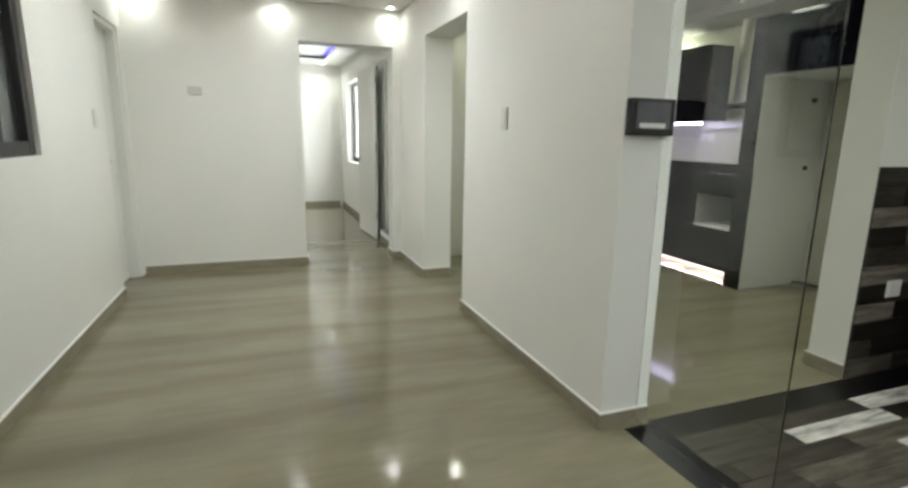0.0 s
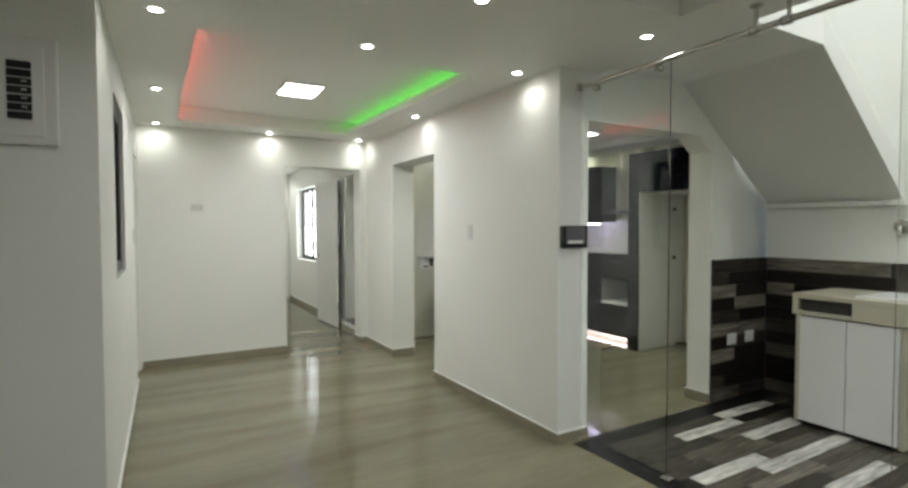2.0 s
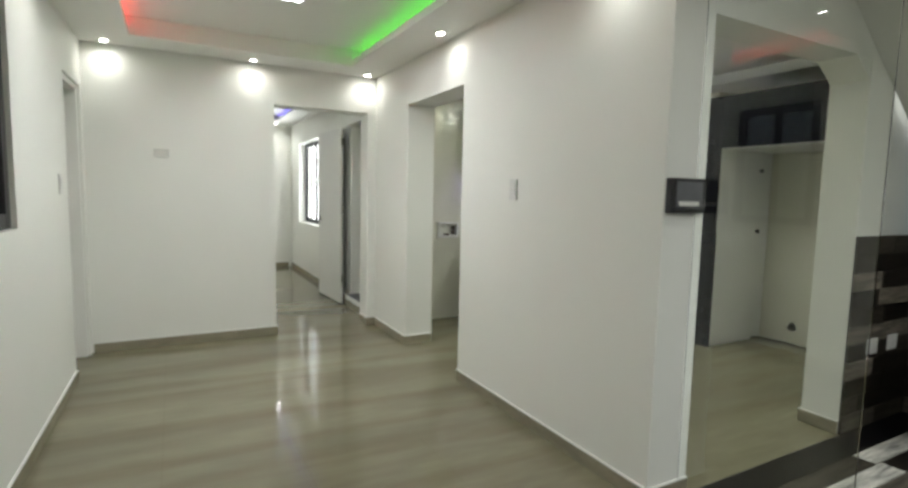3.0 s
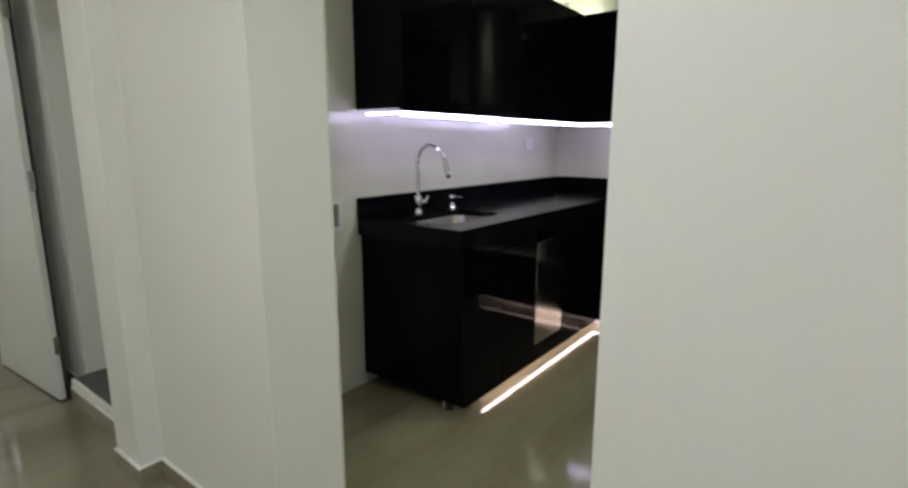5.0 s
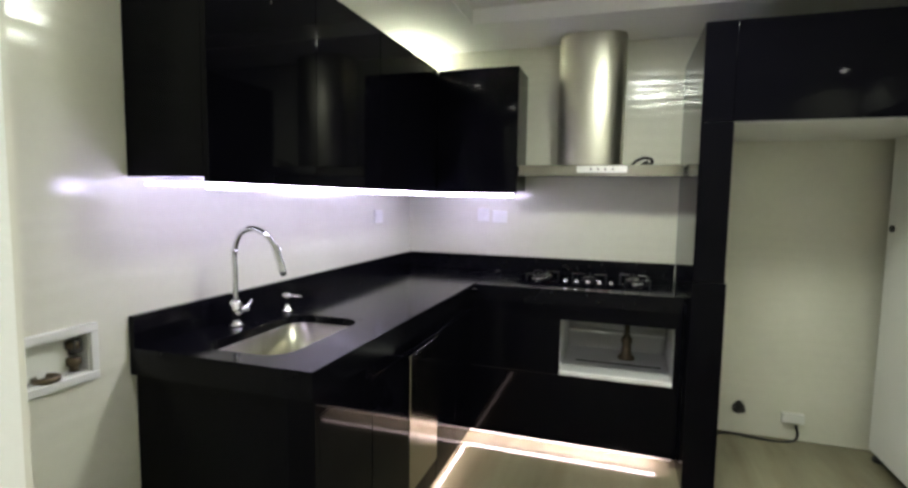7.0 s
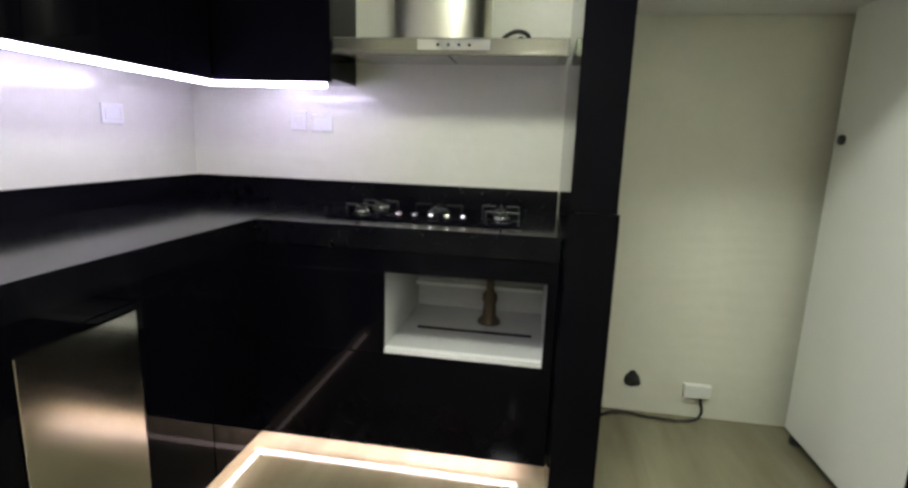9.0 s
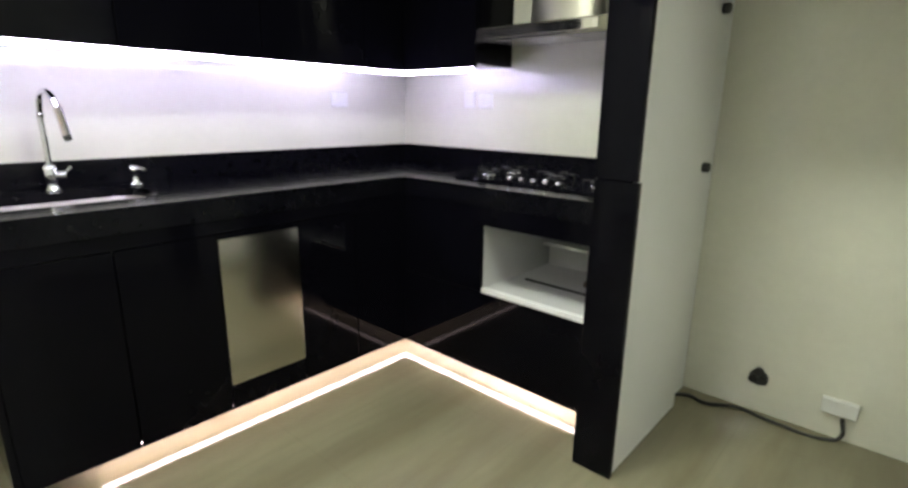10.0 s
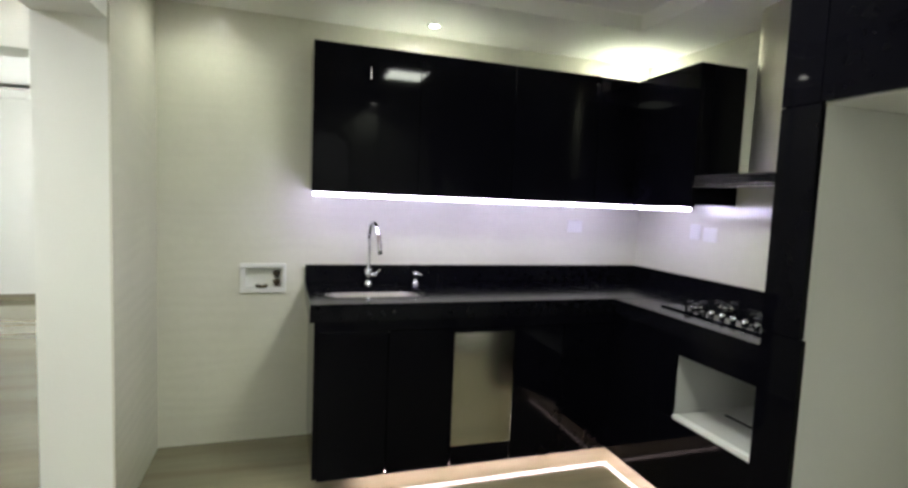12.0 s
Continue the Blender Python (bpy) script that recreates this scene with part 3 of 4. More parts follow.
# ---- hall things ----


def switch_plate(name, m, label):
    """A plate in the local xz plane facing -y."""
    ob = base(name, 0, 0, 0, label, "wall switch", m=m)
    boxes("plate", [((-0.037, -0.008, -0.06), (0.037, 0, 0.06))], PLASTIC, 0.004, ob, m)
    boxes("rocker", [((-0.022, -0.012, -0.033), (0.022, -0.0075, 0.001))], PLASTIC, 0.002, ob, m)
    boxes("rocker", [((-0.022, -0.012, 0.003), (0.022, -0.0075, 0.035))], PLASTIC, 0.002, ob, m)
    return ob


def outlet_plate(name, m, label, w=0.055, h=0.055):
    ob = base(name, 0, 0, 0, label, "socket", "wall sockets", m=m)
    boxes("plate", [((-w, -0.008, -h), (w, 0, h))], PLASTIC, 0.004, ob, m)
    boxes("face", [((-w * 0.7, -0.0105, -h * 0.55), (w * 0.7, -0.0075, h * 0.55))], PLASTIC, 0.003, ob, m)
    return ob


switch_plate("wall_switch", pose(0, 1.045, 1.326, 0, 0, -90), "white double wall switch beside the kitchen doorway")
switch_plate("wall_switch", LW @ pose(0, 2.45, 1.3, 0, 0, 90), "white wall switch beside the white door")
cover = base("cover_plate", -1.79, 3.366, 1.57, "flat white blank cover plate on the end wall", "cover plate")
boxes("plate", [((-1.85, 3.358, 1.535), (-1.74, 3.366, 1.6))], BLANK, 0.003, cover)
for x in (-1.835, -1.755):
    lathe("screw", [(0.004, -0.002), (0.004, 0)], (x, 3.358, 1.568), STEEL, cover, 8, axis="Y")
ic = base("intercom", 0.1, 0, 1.31, "black video intercom monitor on the wall end", "intercom")
boxes("body", [((0.003, -0.032, 1.237), (0.216, 0, 1.377))], DARKPL, 0.006, ic)
boxes("screen", [((0.03, -0.034, 1.262), (0.19, -0.0315, 1.364))], SCREEN, 0.0, ic)
# white strip painted on for the reflection along the bottom of the screen
boxes("label", [((0.045, -0.0352, 1.266), (0.165, -0.0342, 1.284))], PLASTIC, 0.0, ic)
bx = base("breaker_panel", -2.66, 0.1, 1.69, "white electrical breaker panel with dark breakers", "breaker panel")
boxes("cover", [((-2.86, 0.082, 1.69), (-2.488, 0.098, 2.1))], PLASTIC, 0.006, bx)
boxes("door", [((-2.83, 0.077, 1.72), (-2.53, 0.083, 2.07))], PLASTIC, 0.003, bx)
for k in range(7):
    boxes("breaker", [((-2.643, 0.07, 1.784 + k * 0.032), (-2.568, 0.079, 1.811 + k * 0.032))], DARKPL, 0.002, bx)
    if 0 < k < 5:
        boxes("toggle", [((-2.598, 0.06, 1.793 + k * 0.032), (-2.58, 0.071, 1.802 + k * 0.032))], STEEL, 0.002, bx)


# ---- glass screen ----
gs = base("glass_screen", 0.18, -1.4, 0, "frameless clear glass sliding screen hung from a steel rail", "glass screen")
for a, b in ((-0.655, -0.005), (-2.93, -1.63)):
    boxes("pane", [((0.18, a, 0.015), (0.188, b, 2.235))], GLASS, 0.001, gs).visible_shadow = False
tube("rail", [(0.165, -0.002, 2.245), (0.165, -2.95, 2.245)], 0.014, STEEL, gs)
lathe("flange", [(0.028, 0.0), (0.028, -0.012), (0.018, -0.016)], (0.165, 0.0, 2.245), STEEL, gs, axis="Y")
for y in (-1.10, -1.24, -2.3):
    tube("hanger", [(0.178, y, 2.245), (0.178, y, 2.356)], 0.009, STEEL, gs)
    lathe("plate", [(0.028, 0), (0.028, 0.006)], (0.178, y, 2.354), STEEL, gs)
    lathe("collar", [(0.021, -0.02), (0.021, 0.02)], (0.165, y, 2.245), STEEL, gs, axis="Y")
for y in (-0.13, -0.58, -1.75, -2.5):
    lathe("clamp", [(0.018, -0.018), (0.018, 0.018)], (0.183, y, 2.215), STEEL, gs, axis="X")
boxes("floor_clip", [((0.158, -0.69, 0), (0.206, -0.635, 0.03))], STEEL, 0.003, gs)
tube("handle", [(0.13, -1.725, 0.93), (0.13, -1.725, 1.18)], 0.014, STEEL, gs)
for z in (0.96, 1.15):
    tube("stud", [(0.12, -1.725, z), (0.2, -1.725, z)], 0.009, STEEL, gs)

# ---- laundry ----
struct(boxes("floor_border", [((0.1, -4.599, -0.014), (0.255, -0.035, 0.001)), ((0.255, -0.165, -0.014), (2.273, -0.035, 0.001)), ((XW, -0.035, -0.01), (2.273, YB - 0.014, 0.001))], BORDER), "black stone border strip round the laundry floor", "floor border")

lc = base("laundry_cabinet", 2.0, -0.85, 0, "cream laundry sink cabinet with white doors", "cabinet")
boxes("body", [((1.685, -1.155, 0.02), (2.25, -1.127, 0.775)), ((1.685, -0.565, 0.02), (2.25, -0.537, 0.775)), ((2.23, -1.127, 0.02), (2.25, -0.565, 0.775)), ((1.7, -1.127, 0.05), (2.23, -0.565, 0.07))], CREAM, 0.002, lc)
boxes("top", [((1.665, -1.18, 0.875), (2.26, -0.52, 0.91)), ((1.665, -1.18, 0.765), (1.69, -0.875, 0.876)), ((1.665, -0.555, 0.765), (1.69, -0.52, 0.876)), ((1.665, -0.875, 0.765), (1.69, -0.555, 0.79)), ((1.69, -0.545, 0.776), (2.26, -0.52, 0.876)), ((1.69, -1.18, 0.776), (2.26, -1.155, 0.876))], CREAM, 0.004, lc)
boxes("recess", [((1.72, -0.87, 0.776), (1.73, -0.56, 0.875))], SUB, 0.0, lc)
boxes("basin", [((1.76, -1.14, 0.908), (2.2, -0.86, 0.92))], PLASTIC, 0.005, lc)
for a, b in ((-1.124, -0.849), (-0.843, -0.568)):
    boxes("door", [((1.672, a, 0.035), (1.688, b, 0.755))], MELA, 0.002, lc)
boxes("plinth", [((1.72, -1.127, 0), (2.23, -0.565, 0.05))], RUBBER, 0.0, lc)
tap = base("wall_tap", 2.273, -1.01, 1.19, "small chrome tap on the laundry wall", "tap")
lathe("rose", [(0.03, -0.012), (0.03, 0)], (2.273, -1.01, 1.19), CHROME, tap, axis="X")
tube("spout", [(2.263, -1.01, 1.19), (2.21, -1.01, 1.19), (2.18, -1.01, 1.17), (2.175, -1.01, 1.14)], 0.012, CHROME, tap)
lathe("lever", [(0.018, 0.0), (0.02, 0.015), (0.012, 0.025)], (2.22, -1.01, 1.2), CHROME, tap)
vent = base("round_valve", 2.273, -0.92, 1.37, "round metal valve on the laundry wall", "valve")
lathe("disc", [(0.045, -0.03), (0.05, -0.025), (0.05, 0)], (2.273, -0.92, 1.37), STEEL, vent, axis="X")
tube("stem", [(2.243, -0.92, 1.37), (2.21, -0.92, 1.35), (2.2, -0.92, 1.3)], 0.012, STEEL, vent)
for x in (1.785, 2.02):
    outlet_plate("wall_socket", pose(x, YB - 0.014, 0.478), "white socket on the wood-look tiles", 0.058, 0.046)

# ---- kitchen ----
FY, FX = 2.68, 2.605        # fronts of the sink run and of the hob run


sr = base("sink_cabinet", 2.01, 3.031, 0, "black gloss base cabinets under the sink counter", "base cabinet")
boxes("body", [((1.02, FY, 0.068), (1.04, 3.325, 0.815)), ((1.04, 3.305, 0.068), (3.195, 3.325, 0.815)), ((1.04, FY + 0.0183, 0.0665), (2.605, 3.305, 0.084)), ((1.04, FY, 0.765), (2.605, FY + 0.02, 0.815))], BLACK, 0.001, sr)
for a, b in ((1.042, 1.364), (1.368, 1.691), (2.024, 2.306), (2.31, 2.603)):
    boxes("door", [((a, FY, 0.056), (b, FY + 0.018, 0.762))], BLACK, 0.0015, sr)
boxes("bottom_rail", [((1.695, FY, 0.056), (2.02, FY + 0.018, 0.158))], BLACK, 0.001, sr)
boxes("top_rail", [((1.695, FY, 0.745), (2.02, FY + 0.018, 0.762))], BLACK, 0.001, sr)
boxes("steel_panel", [((1.695, FY - 0.003, 0.16), (2.02, FY + 0.018, 0.743))], MIRROR, 0.002, sr)
boxes("toe_kick", [((1.07, 2.82, 0.0), (2.70, 2.835, 0.068))], MELA, 0.0, sr)
for x in (1.08, 1.7, 2.31):
    lathe("leg", [(0.022, 0), (0.022, 0.068)], (x, 2.801, 0), RUBBER, sr)

hr = base("hob_cabinet", 2.924, 2.111, 0, "black gloss hob cabinet with an empty oven niche", "base cabinet")
boxes("front", [((FX, 1.584, 0.735), (FX + 0.018, FY + 0.018, 0.815)), ((FX, 2.19, 0.435), (FX + 0.018, FY + 0.018, 0.735)), ((FX, 1.584, 0.056), (FX + 0.018, FY + 0.018, 0.43)), ((FX, 1.584, 0.43), (FX + 0.018, 1.62, 0.735))], BLACK, 0.0015, hr)
boxes("niche", [((FX + 0.018, 2.19, 0.414), (3.175, 2.207, 0.75)), ((FX + 0.018, 1.603, 0.414), (3.175, 1.62, 0.75)), ((FX + 0.03, 1.62, 0.43), (3.175, 2.19, 0.448)), ((3.165, 1.62, 0.448), (3.175, 2.19, 0.75)), ((FX + 0.018, 1.62, 0.74), (3.165, 2.19, 0.75))], SHADEM, 0.001, hr)
# dark strip laid on the niche floor in place of a shadowed slot
boxes("rail", [((2.848, 1.66, 0.449), (2.862, 2.12, 0.455))], DARKPL, 0.0, hr)
boxes("lip", [((FX + 0.004, 1.622, 0.431), (FX + 0.03, 2.188, 0.452))], MELA, 0.001, hr)
boxes("ledge", [((3.10, 1.622, 0.56), (3.164, 2.188, 0.575))], MELA, 0.001, hr)
boxes("toe_kick", [((2.70, 1.60, 0), (2.715, 2.82, 0.068))], MELA, 0.0, hr)
boxes("body", [((FX + 0.018, 1.584, 0.072), (3.195, 1.601, 0.815)), ((FX + 0.018, 2.213, 0.072), (3.195, 2.228, 0.815)), ((FX + 0.018, 1.601, 0.072), (3.195, 2.213, 0.089))], MELA, 0.0, hr)
gp = base("gas_hose", 2.974, 1.907, 0.45, "brown gas hose hanging in the oven niche", "gas hose")
tube("hose", [(2.984, 2.02, 0.738), (2.974, 1.985, 0.70), (2.974, 1.92, 0.672), (2.984, 1.84, 0.672), (2.99, 1.77, 0.70), (2.99, 1.74, 0.738)], 0.014, COPPER, gp)
lathe("valve", [(0.050, 0), (0.048, 0.012), (0.030, 0.03), (0.026, 0.09), (0.032, 0.10), (0.030, 0.125), (0.016, 0.14), (0.014, 0.225)], (2.99, 1.842, 0.4485), BROWNV, gp)

ct = base("countertop", 2.208, 3.031, 0.815, "black polished granite counter with upstand", "countertop")
SX0, SX1, SY0, SY1 = 1.08, 1.595, 2.835, 3.14
boxes("slab", [((1, 2.676, 0.868), (SX0, 3.325, 0.9)), ((SX1, 2.676, 0.868), (3.215, 3.325, 0.9)), ((SX0, 2.676, 0.868), (SX1, SY0, 0.9)), ((SX0, SY1, 0.868), (SX1, 3.325, 0.9)), ((2.6, 1.584, 0.868), (3.215, 2.665, 0.9))], STONE, 0.0, ct)
boxes("apron", [((1, 2.676, 0.816), (2.6, 2.684, 0.868)), ((1, 2.684, 0.816), (1.013, 3.325, 0.868)), ((2.6, 1.584, 0.816), (2.608, 2.684, 0.868))], STONE, 0.0, ct)
boxes("upstand", [((1, 3.307, 0.9), (3.215, 3.327, 1)), ((3.195, 1.584, 0.9), (3.217, 3.307, 1))], STONE, 0.001, ct)


def rounded(x0, x1, y0, y1, r, z, n=5):
    out = []
    for cx, cy, a0 in ((x1 - r, y1 - r, 0), (x0 + r, y1 - r, 90), (x0 + r, y0 + r, 180), (x1 - r, y0 + r, 270)):
        for k in range(n + 1):
            a = radians(a0 + 90 * k / n)
            out.append((cx + r * math.cos(a), cy + r * math.sin(a), z))
    return out


sk = base("kitchen_sink", 1.342, 2.969, 0.7, "brushed steel undermount sink bowl", "sink")
bm = bmesh.new()
rings = [[bm.verts.new(p) for p in rounded(SX0 - d, SX1 + d, SY0 - d, SY1 + d, r, z)] for d, r, z in ((0.012, 0.09, 0.872), (-0.004, 0.085, 0.868), (-0.012, 0.08, 0.74), (-0.03, 0.07, 0.705), (-0.09, 0.05, 0.70))]
for a, b in zip(rings, rings[1:]):
    for k in range(len(a)):
        bm.faces.new((a[k], a[(k + 1) % len(a)], b[(k + 1) % len(a)], b[k]))
bm.faces.new(rings[-1])
finish(bm, "bowl", SINKST, sk, smooth=True)
lathe("drain", [(0.045, 0.001), (0.045, 0.006), (0.02, 0.004)], (1.342, 2.969, 0.7), CHROME, sk)
# rounded corners of the cut-out
for sx, sy, a0 in ((SX1, SY1, 0), (SX0, SY1, 90), (SX0, SY0, 180), (SX1, SY0, 270)):
    bm = bmesh.new()
    r = 0.085
    cx, cy = sx - r * (1 if sx == SX1 else -1), sy - r * (1 if sy == SY1 else -1)
    arc = [(cx + r * math.cos(radians(a0 + 15 * k)), cy + r * math.sin(radians(a0 + 15 * k))) for k in range(7)]
    up = [bm.verts.new((x, y, 0.8995)) for x, y in arc]
    dn = [bm.verts.new((x, y, 0.868)) for x, y in arc]
    c = bm.verts.new((sx, sy, 0.8995))
    for k in range(6):
        bm.faces.new((c, up[k], up[k + 1]))
        bm.faces.new((up[k], dn[k], dn[k + 1], up[k + 1]))
    finish(bm, "cutout_corner", STONE, ct)

fa = base("kitchen_faucet", 1.348, 3.227, 0.9, "tall chrome gooseneck pull-down faucet", "faucet")
lathe("base", [(0.027, 0), (0.027, 0.006), (0.019, 0.012), (0.017, 0.03), (0.021, 0.036), (0.021, 0.085), (0.014, 0.095)], (1.342, 3.22, 0.9), CHROME, fa)
tube("neck", [(1.342, 3.22, 0.985), (1.342, 3.22, 1.10), (1.342, 3.217, 1.19), (1.347, 3.183, 1.248), (1.358, 3.118, 1.248), (1.366, 3.064, 1.195)], 0.0105, CHROME, fa, res=14)
lathe("collar", [(0.0125, -0.006), (0.0125, 0.006)], (1.342, 3.22, 1.175), CHROME, fa, 16)
tube("spray_head", [(1.366, 3.066, 1.198), (1.373, 3.038, 1.105)], 0.0145, CHROME, fa)
tube("nozzle", [(1.373, 3.039, 1.108), (1.375, 3.034, 1.092)], 0.012, DARKPL, fa)
tube("lever_body", [(1.346, 3.22, 0.955), (1.388, 3.208, 0.955)], 0.016, CHROME, fa)
tube("lever", [(1.384, 3.208, 0.962), (1.404, 3.198, 0.985)], 0.006, CHROME, fa)
so = base("soap_dispenser", 1.613, 3.197, 0.9, "small chrome soap dispenser by the sink", "soap dispenser")
lathe("body", [(0.022, 0), (0.022, 0.006), (0.012, 0.012), (0.012, 0.05), (0.018, 0.054), (0.018, 0.072), (0.008, 0.076)], (1.613, 3.197, 0.9), CHROME, so)
tube("nozzle", [(1.613, 3.197, 0.966), (1.634, 3.139, 0.962)], 0.006, CHROME, so)

# upper cabinets
uc = base("wall_cabinet", 2.01, 3.178, 1.411, "black gloss wall cabinets over the sink", "wall cabinet")
boxes("body", [((1.013, 3.037, 1.426), (3.215, 3.325, 2.158))], BLACK, 0.0015, uc)
for a, b in ((1.013, 1.562), (1.565, 2.109), (2.112, 2.656), (2.66, 2.912)):
    boxes("door", [((a, 3.018, 1.411), (b, 3.036, 2.16))], BLACK, 0.0015, uc)
# unseen white board, added to bounce the spots' light up to the ceiling
boxes("top_board", [((1.02, 3.04, 2.158), (3.2, 3.32, 2.166))], MELA, 0.001, uc)
boxes("handle", [((1.296, 3.014, 1.996), (1.3, 3.018, 2.056))], STEEL, 0.001, uc)
uc2 = base("wall_cabinet", 3.075, 2.769, 1.411, "black gloss corner wall cabinet beside the hood", "wall cabinet")
boxes("body", [((2.938, 2.51, 1.426), (3.215, 3.017, 2.158))], BLACK, 0.0015, uc2)
boxes("door", [((2.917, 2.51, 1.411), (2.936, 3.017, 2.16))], BLACK, 0.0015, uc2)
ls = base("under_cabinet_led", 2.01, 3.07, 1.406, "bright white led strip under the wall cabinets", "led strip", "kitchen led strips")
boxes("strip", [((1.02, 3.022, 1.392), (2.925, 3.036, 1.4095)), ((1.03, 3.036, 1.4025), (1.042, 3.27, 1.4095)), ((2.925, 2.535, 1.392), (2.939, 3.036, 1.4095))], LEDWHITE, parent=ls)
ls = base("toe_kick_led", 2.01, 2.822, 0.048, "warm white led strip under the base cabinets", "led strip", "kitchen led strips")
boxes("strip", [((1.24, 2.71, 0.052), (2.635, 2.724, 0.066)), ((2.635, 1.68, 0.052), (2.649, 2.724, 0.066))], LEDTOE, parent=ls)

# hood
hd = base("range_hood", 2.944, 2.05, 1.514, "stainless steel chimney range hood", "range hood")
boxes("canopy", [((2.915, 1.592, 1.527), (3.21, 2.498, 1.58)), ((2.905, 1.592, 1.517), (2.925, 2.498, 1.532))], CANOPY, 0.002, hd)
boxes("controls", [((2.910, 1.88, 1.534), (2.916, 2.16, 1.574))], CHROME, 0.001, hd)
for k in range(4):
    lathe("button", [(0.006, -0.002), (0.006, 0)], (2.9098, 1.96 + 0.04 * k, 1.554), DARKPL, hd, 10, axis="X")
boxes("filter", [((2.945, 1.63, 1.521), (3.19, 2.04, 1.5268)), ((2.945, 2.05, 1.521), (3.19, 2.46, 1.5268))], STEEL, 0.0, hd)
# chimney with a bowed front
bm = bmesh.new()
arc = [(3.205, 2.298)] + [(3.13 - 0.155 * math.sin(math.pi * k / 16) ** 0.55, 2.103 + 0.195 * math.cos(math.pi * k / 16)) for k in range(17)] + [(3.205, 1.908)]
low, high = [[bm.verts.new((x, y, z)) for x, y in arc] for z in (1.58, 2.344)]
for k in range(len(arc) - 1):
    bm.faces.new((low[k], low[k + 1], high[k + 1], high[k]))
finish(bm, "chimney", HOODST, hd, smooth=True)
tube("cable", [(3.06, 1.86, 1.582), (3.03, 1.83, 1.61), (3.03, 1.78, 1.625), (3.06, 1.745, 1.605), (3.07, 1.76, 1.586)], 0.009, RUBBER, hd)
tube("plug", [(3.07, 1.80, 1.583), (3.05, 1.77, 1.60)], 0.015, RUBBER, hd)

# hob
hb = base("gas_hob", 2.93, 2.09, 0.9, "black glass gas hob with five steel knobs", "hob")
boxes("glass", [((2.73, 1.72, 0.9), (3.14, 2.46, 0.909))], BLACK, 0.003, hb)
for k in range(5):
    lathe("knob", [(0.013, 0.009), (0.013, 0.02), (0.010, 0.029), (0.009, 0.03)], (2.79, 1.94 + 0.062 * k, 0.9), CHROME, hb, 16)
for x, y, r, cap in ((2.86, 1.80, 0.03, STEEL), (2.86, 2.36, 0.03, STEEL), (3.05, 1.82, 0.036, STEEL), (3.02, 2.33, 0.036, STEEL), (2.985, 2.07, 0.046, DARKPL)):
    lathe("burner", [(r, 0.009), (r, 0.016), (r * 0.8, 0.02)], (x, y, 0.9), cap, hb, 20)
    lathe("cap", [(r * 0.72, 0.02), (r * 0.72, 0.027), (r * 0.5, 0.03)], (x, y, 0.9), DARKPL, hb, 20)
    for a in range(4):
        c, s_ = math.cos(math.pi * a / 2), math.sin(math.pi * a / 2)
        tube("grate", [(x + c * r * 0.6, y + s_ * r * 0.6, 0.938), (x + c * r * 2.1, y + s_ * r * 2.1, 0.938)], 0.0045, DARKPL, hb)
        tube("grate", [(x + c * r * 2.1, y + s_ * r * 2.1, 0.938), (x + c * r * 2.1, y + s_ * r * 2.1, 0.909)], 0.0045, DARKPL, hb)

# tall column, bulkhead and larder round the fridge space
co = base("tall_column", 2.656, 1.507, 0, "tall black column panel with a white inner side", "tall panel")
boxes("front", [((2.395, 1.438, 0), (2.416, 1.58, 1.01)), ((2.395, 1.446, 1.012), (2.416, 1.58, 1.7295)), ((2.395, 1.452, 1.733), (2.416, 1.58, 2.165))], BLACK, 0.0015, co)
boxes("side", [((2.416, 1.561, 0), (3.214, 1.58, 2.165))], BLACK, 0.001, co)
boxes("inner_side", [((2.4165, 1.447, 0), (3.02, 1.465, 1.7265))], MELA, 0.001, co)
boxes("back_return", [((2.95, 1.475, 0), (3.212, 1.493, 1.73))], MELA, 0.001, co)
for z in (1.015, 1.565):
    lathe("bolt", [(0.018, 0), (0.018, -0.02), (0.012, -0.025)], (2.99, 1.446, z), ALU, co, 12, axis="Y")
bh = base("bridge_cabinet", 2.821, 0.81, 1.733, "black gloss bridging cabinet over the fridge space", "bridging cabinet")
boxes("body", [((2.416, 0.081, 1.736), (3.21, 1.45, 2.165))], BLACK, 0.0015, bh)
boxes("underside", [((2.4165, 0.081, 1.7275), (3.21, 1.45, 1.7355))], MELA, 0.0, bh)
for a, b in ((0.045, 0.74), (0.744, 1.45)):
    boxes("door", [((2.395, a, 1.733), (2.415, b, 2.165))], BLACK, 0.0015, bh)
ld = base("tall_larder", 2.77, 0.348, 0, "tall black larder cabinet on small feet", "tall cabinet")
boxes("body", [((2.432, 0.15, 0.048), (3.125, 0.543, 1.73))], BLACK, 0.0015, ld)
boxes("side", [((2.432, 0.544, 0.048), (3.125, 0.563, 1.73))], MELA, 0.001, ld)
boxes("door", [((2.41, 0.15, 0.048), (2.43, 0.563, 1.73))], BLACK, 0.0015, ld)
for x, y in ((2.46, 0.53), (2.46, 0.19), (3.08, 0.53), (3.08, 0.19)):
    lathe("foot", [(0.03, 0), (0.03, 0.02), (0.016, 0.03), (0.016, 0.06)], (x, y, 0), RUBBER, ld, 14)
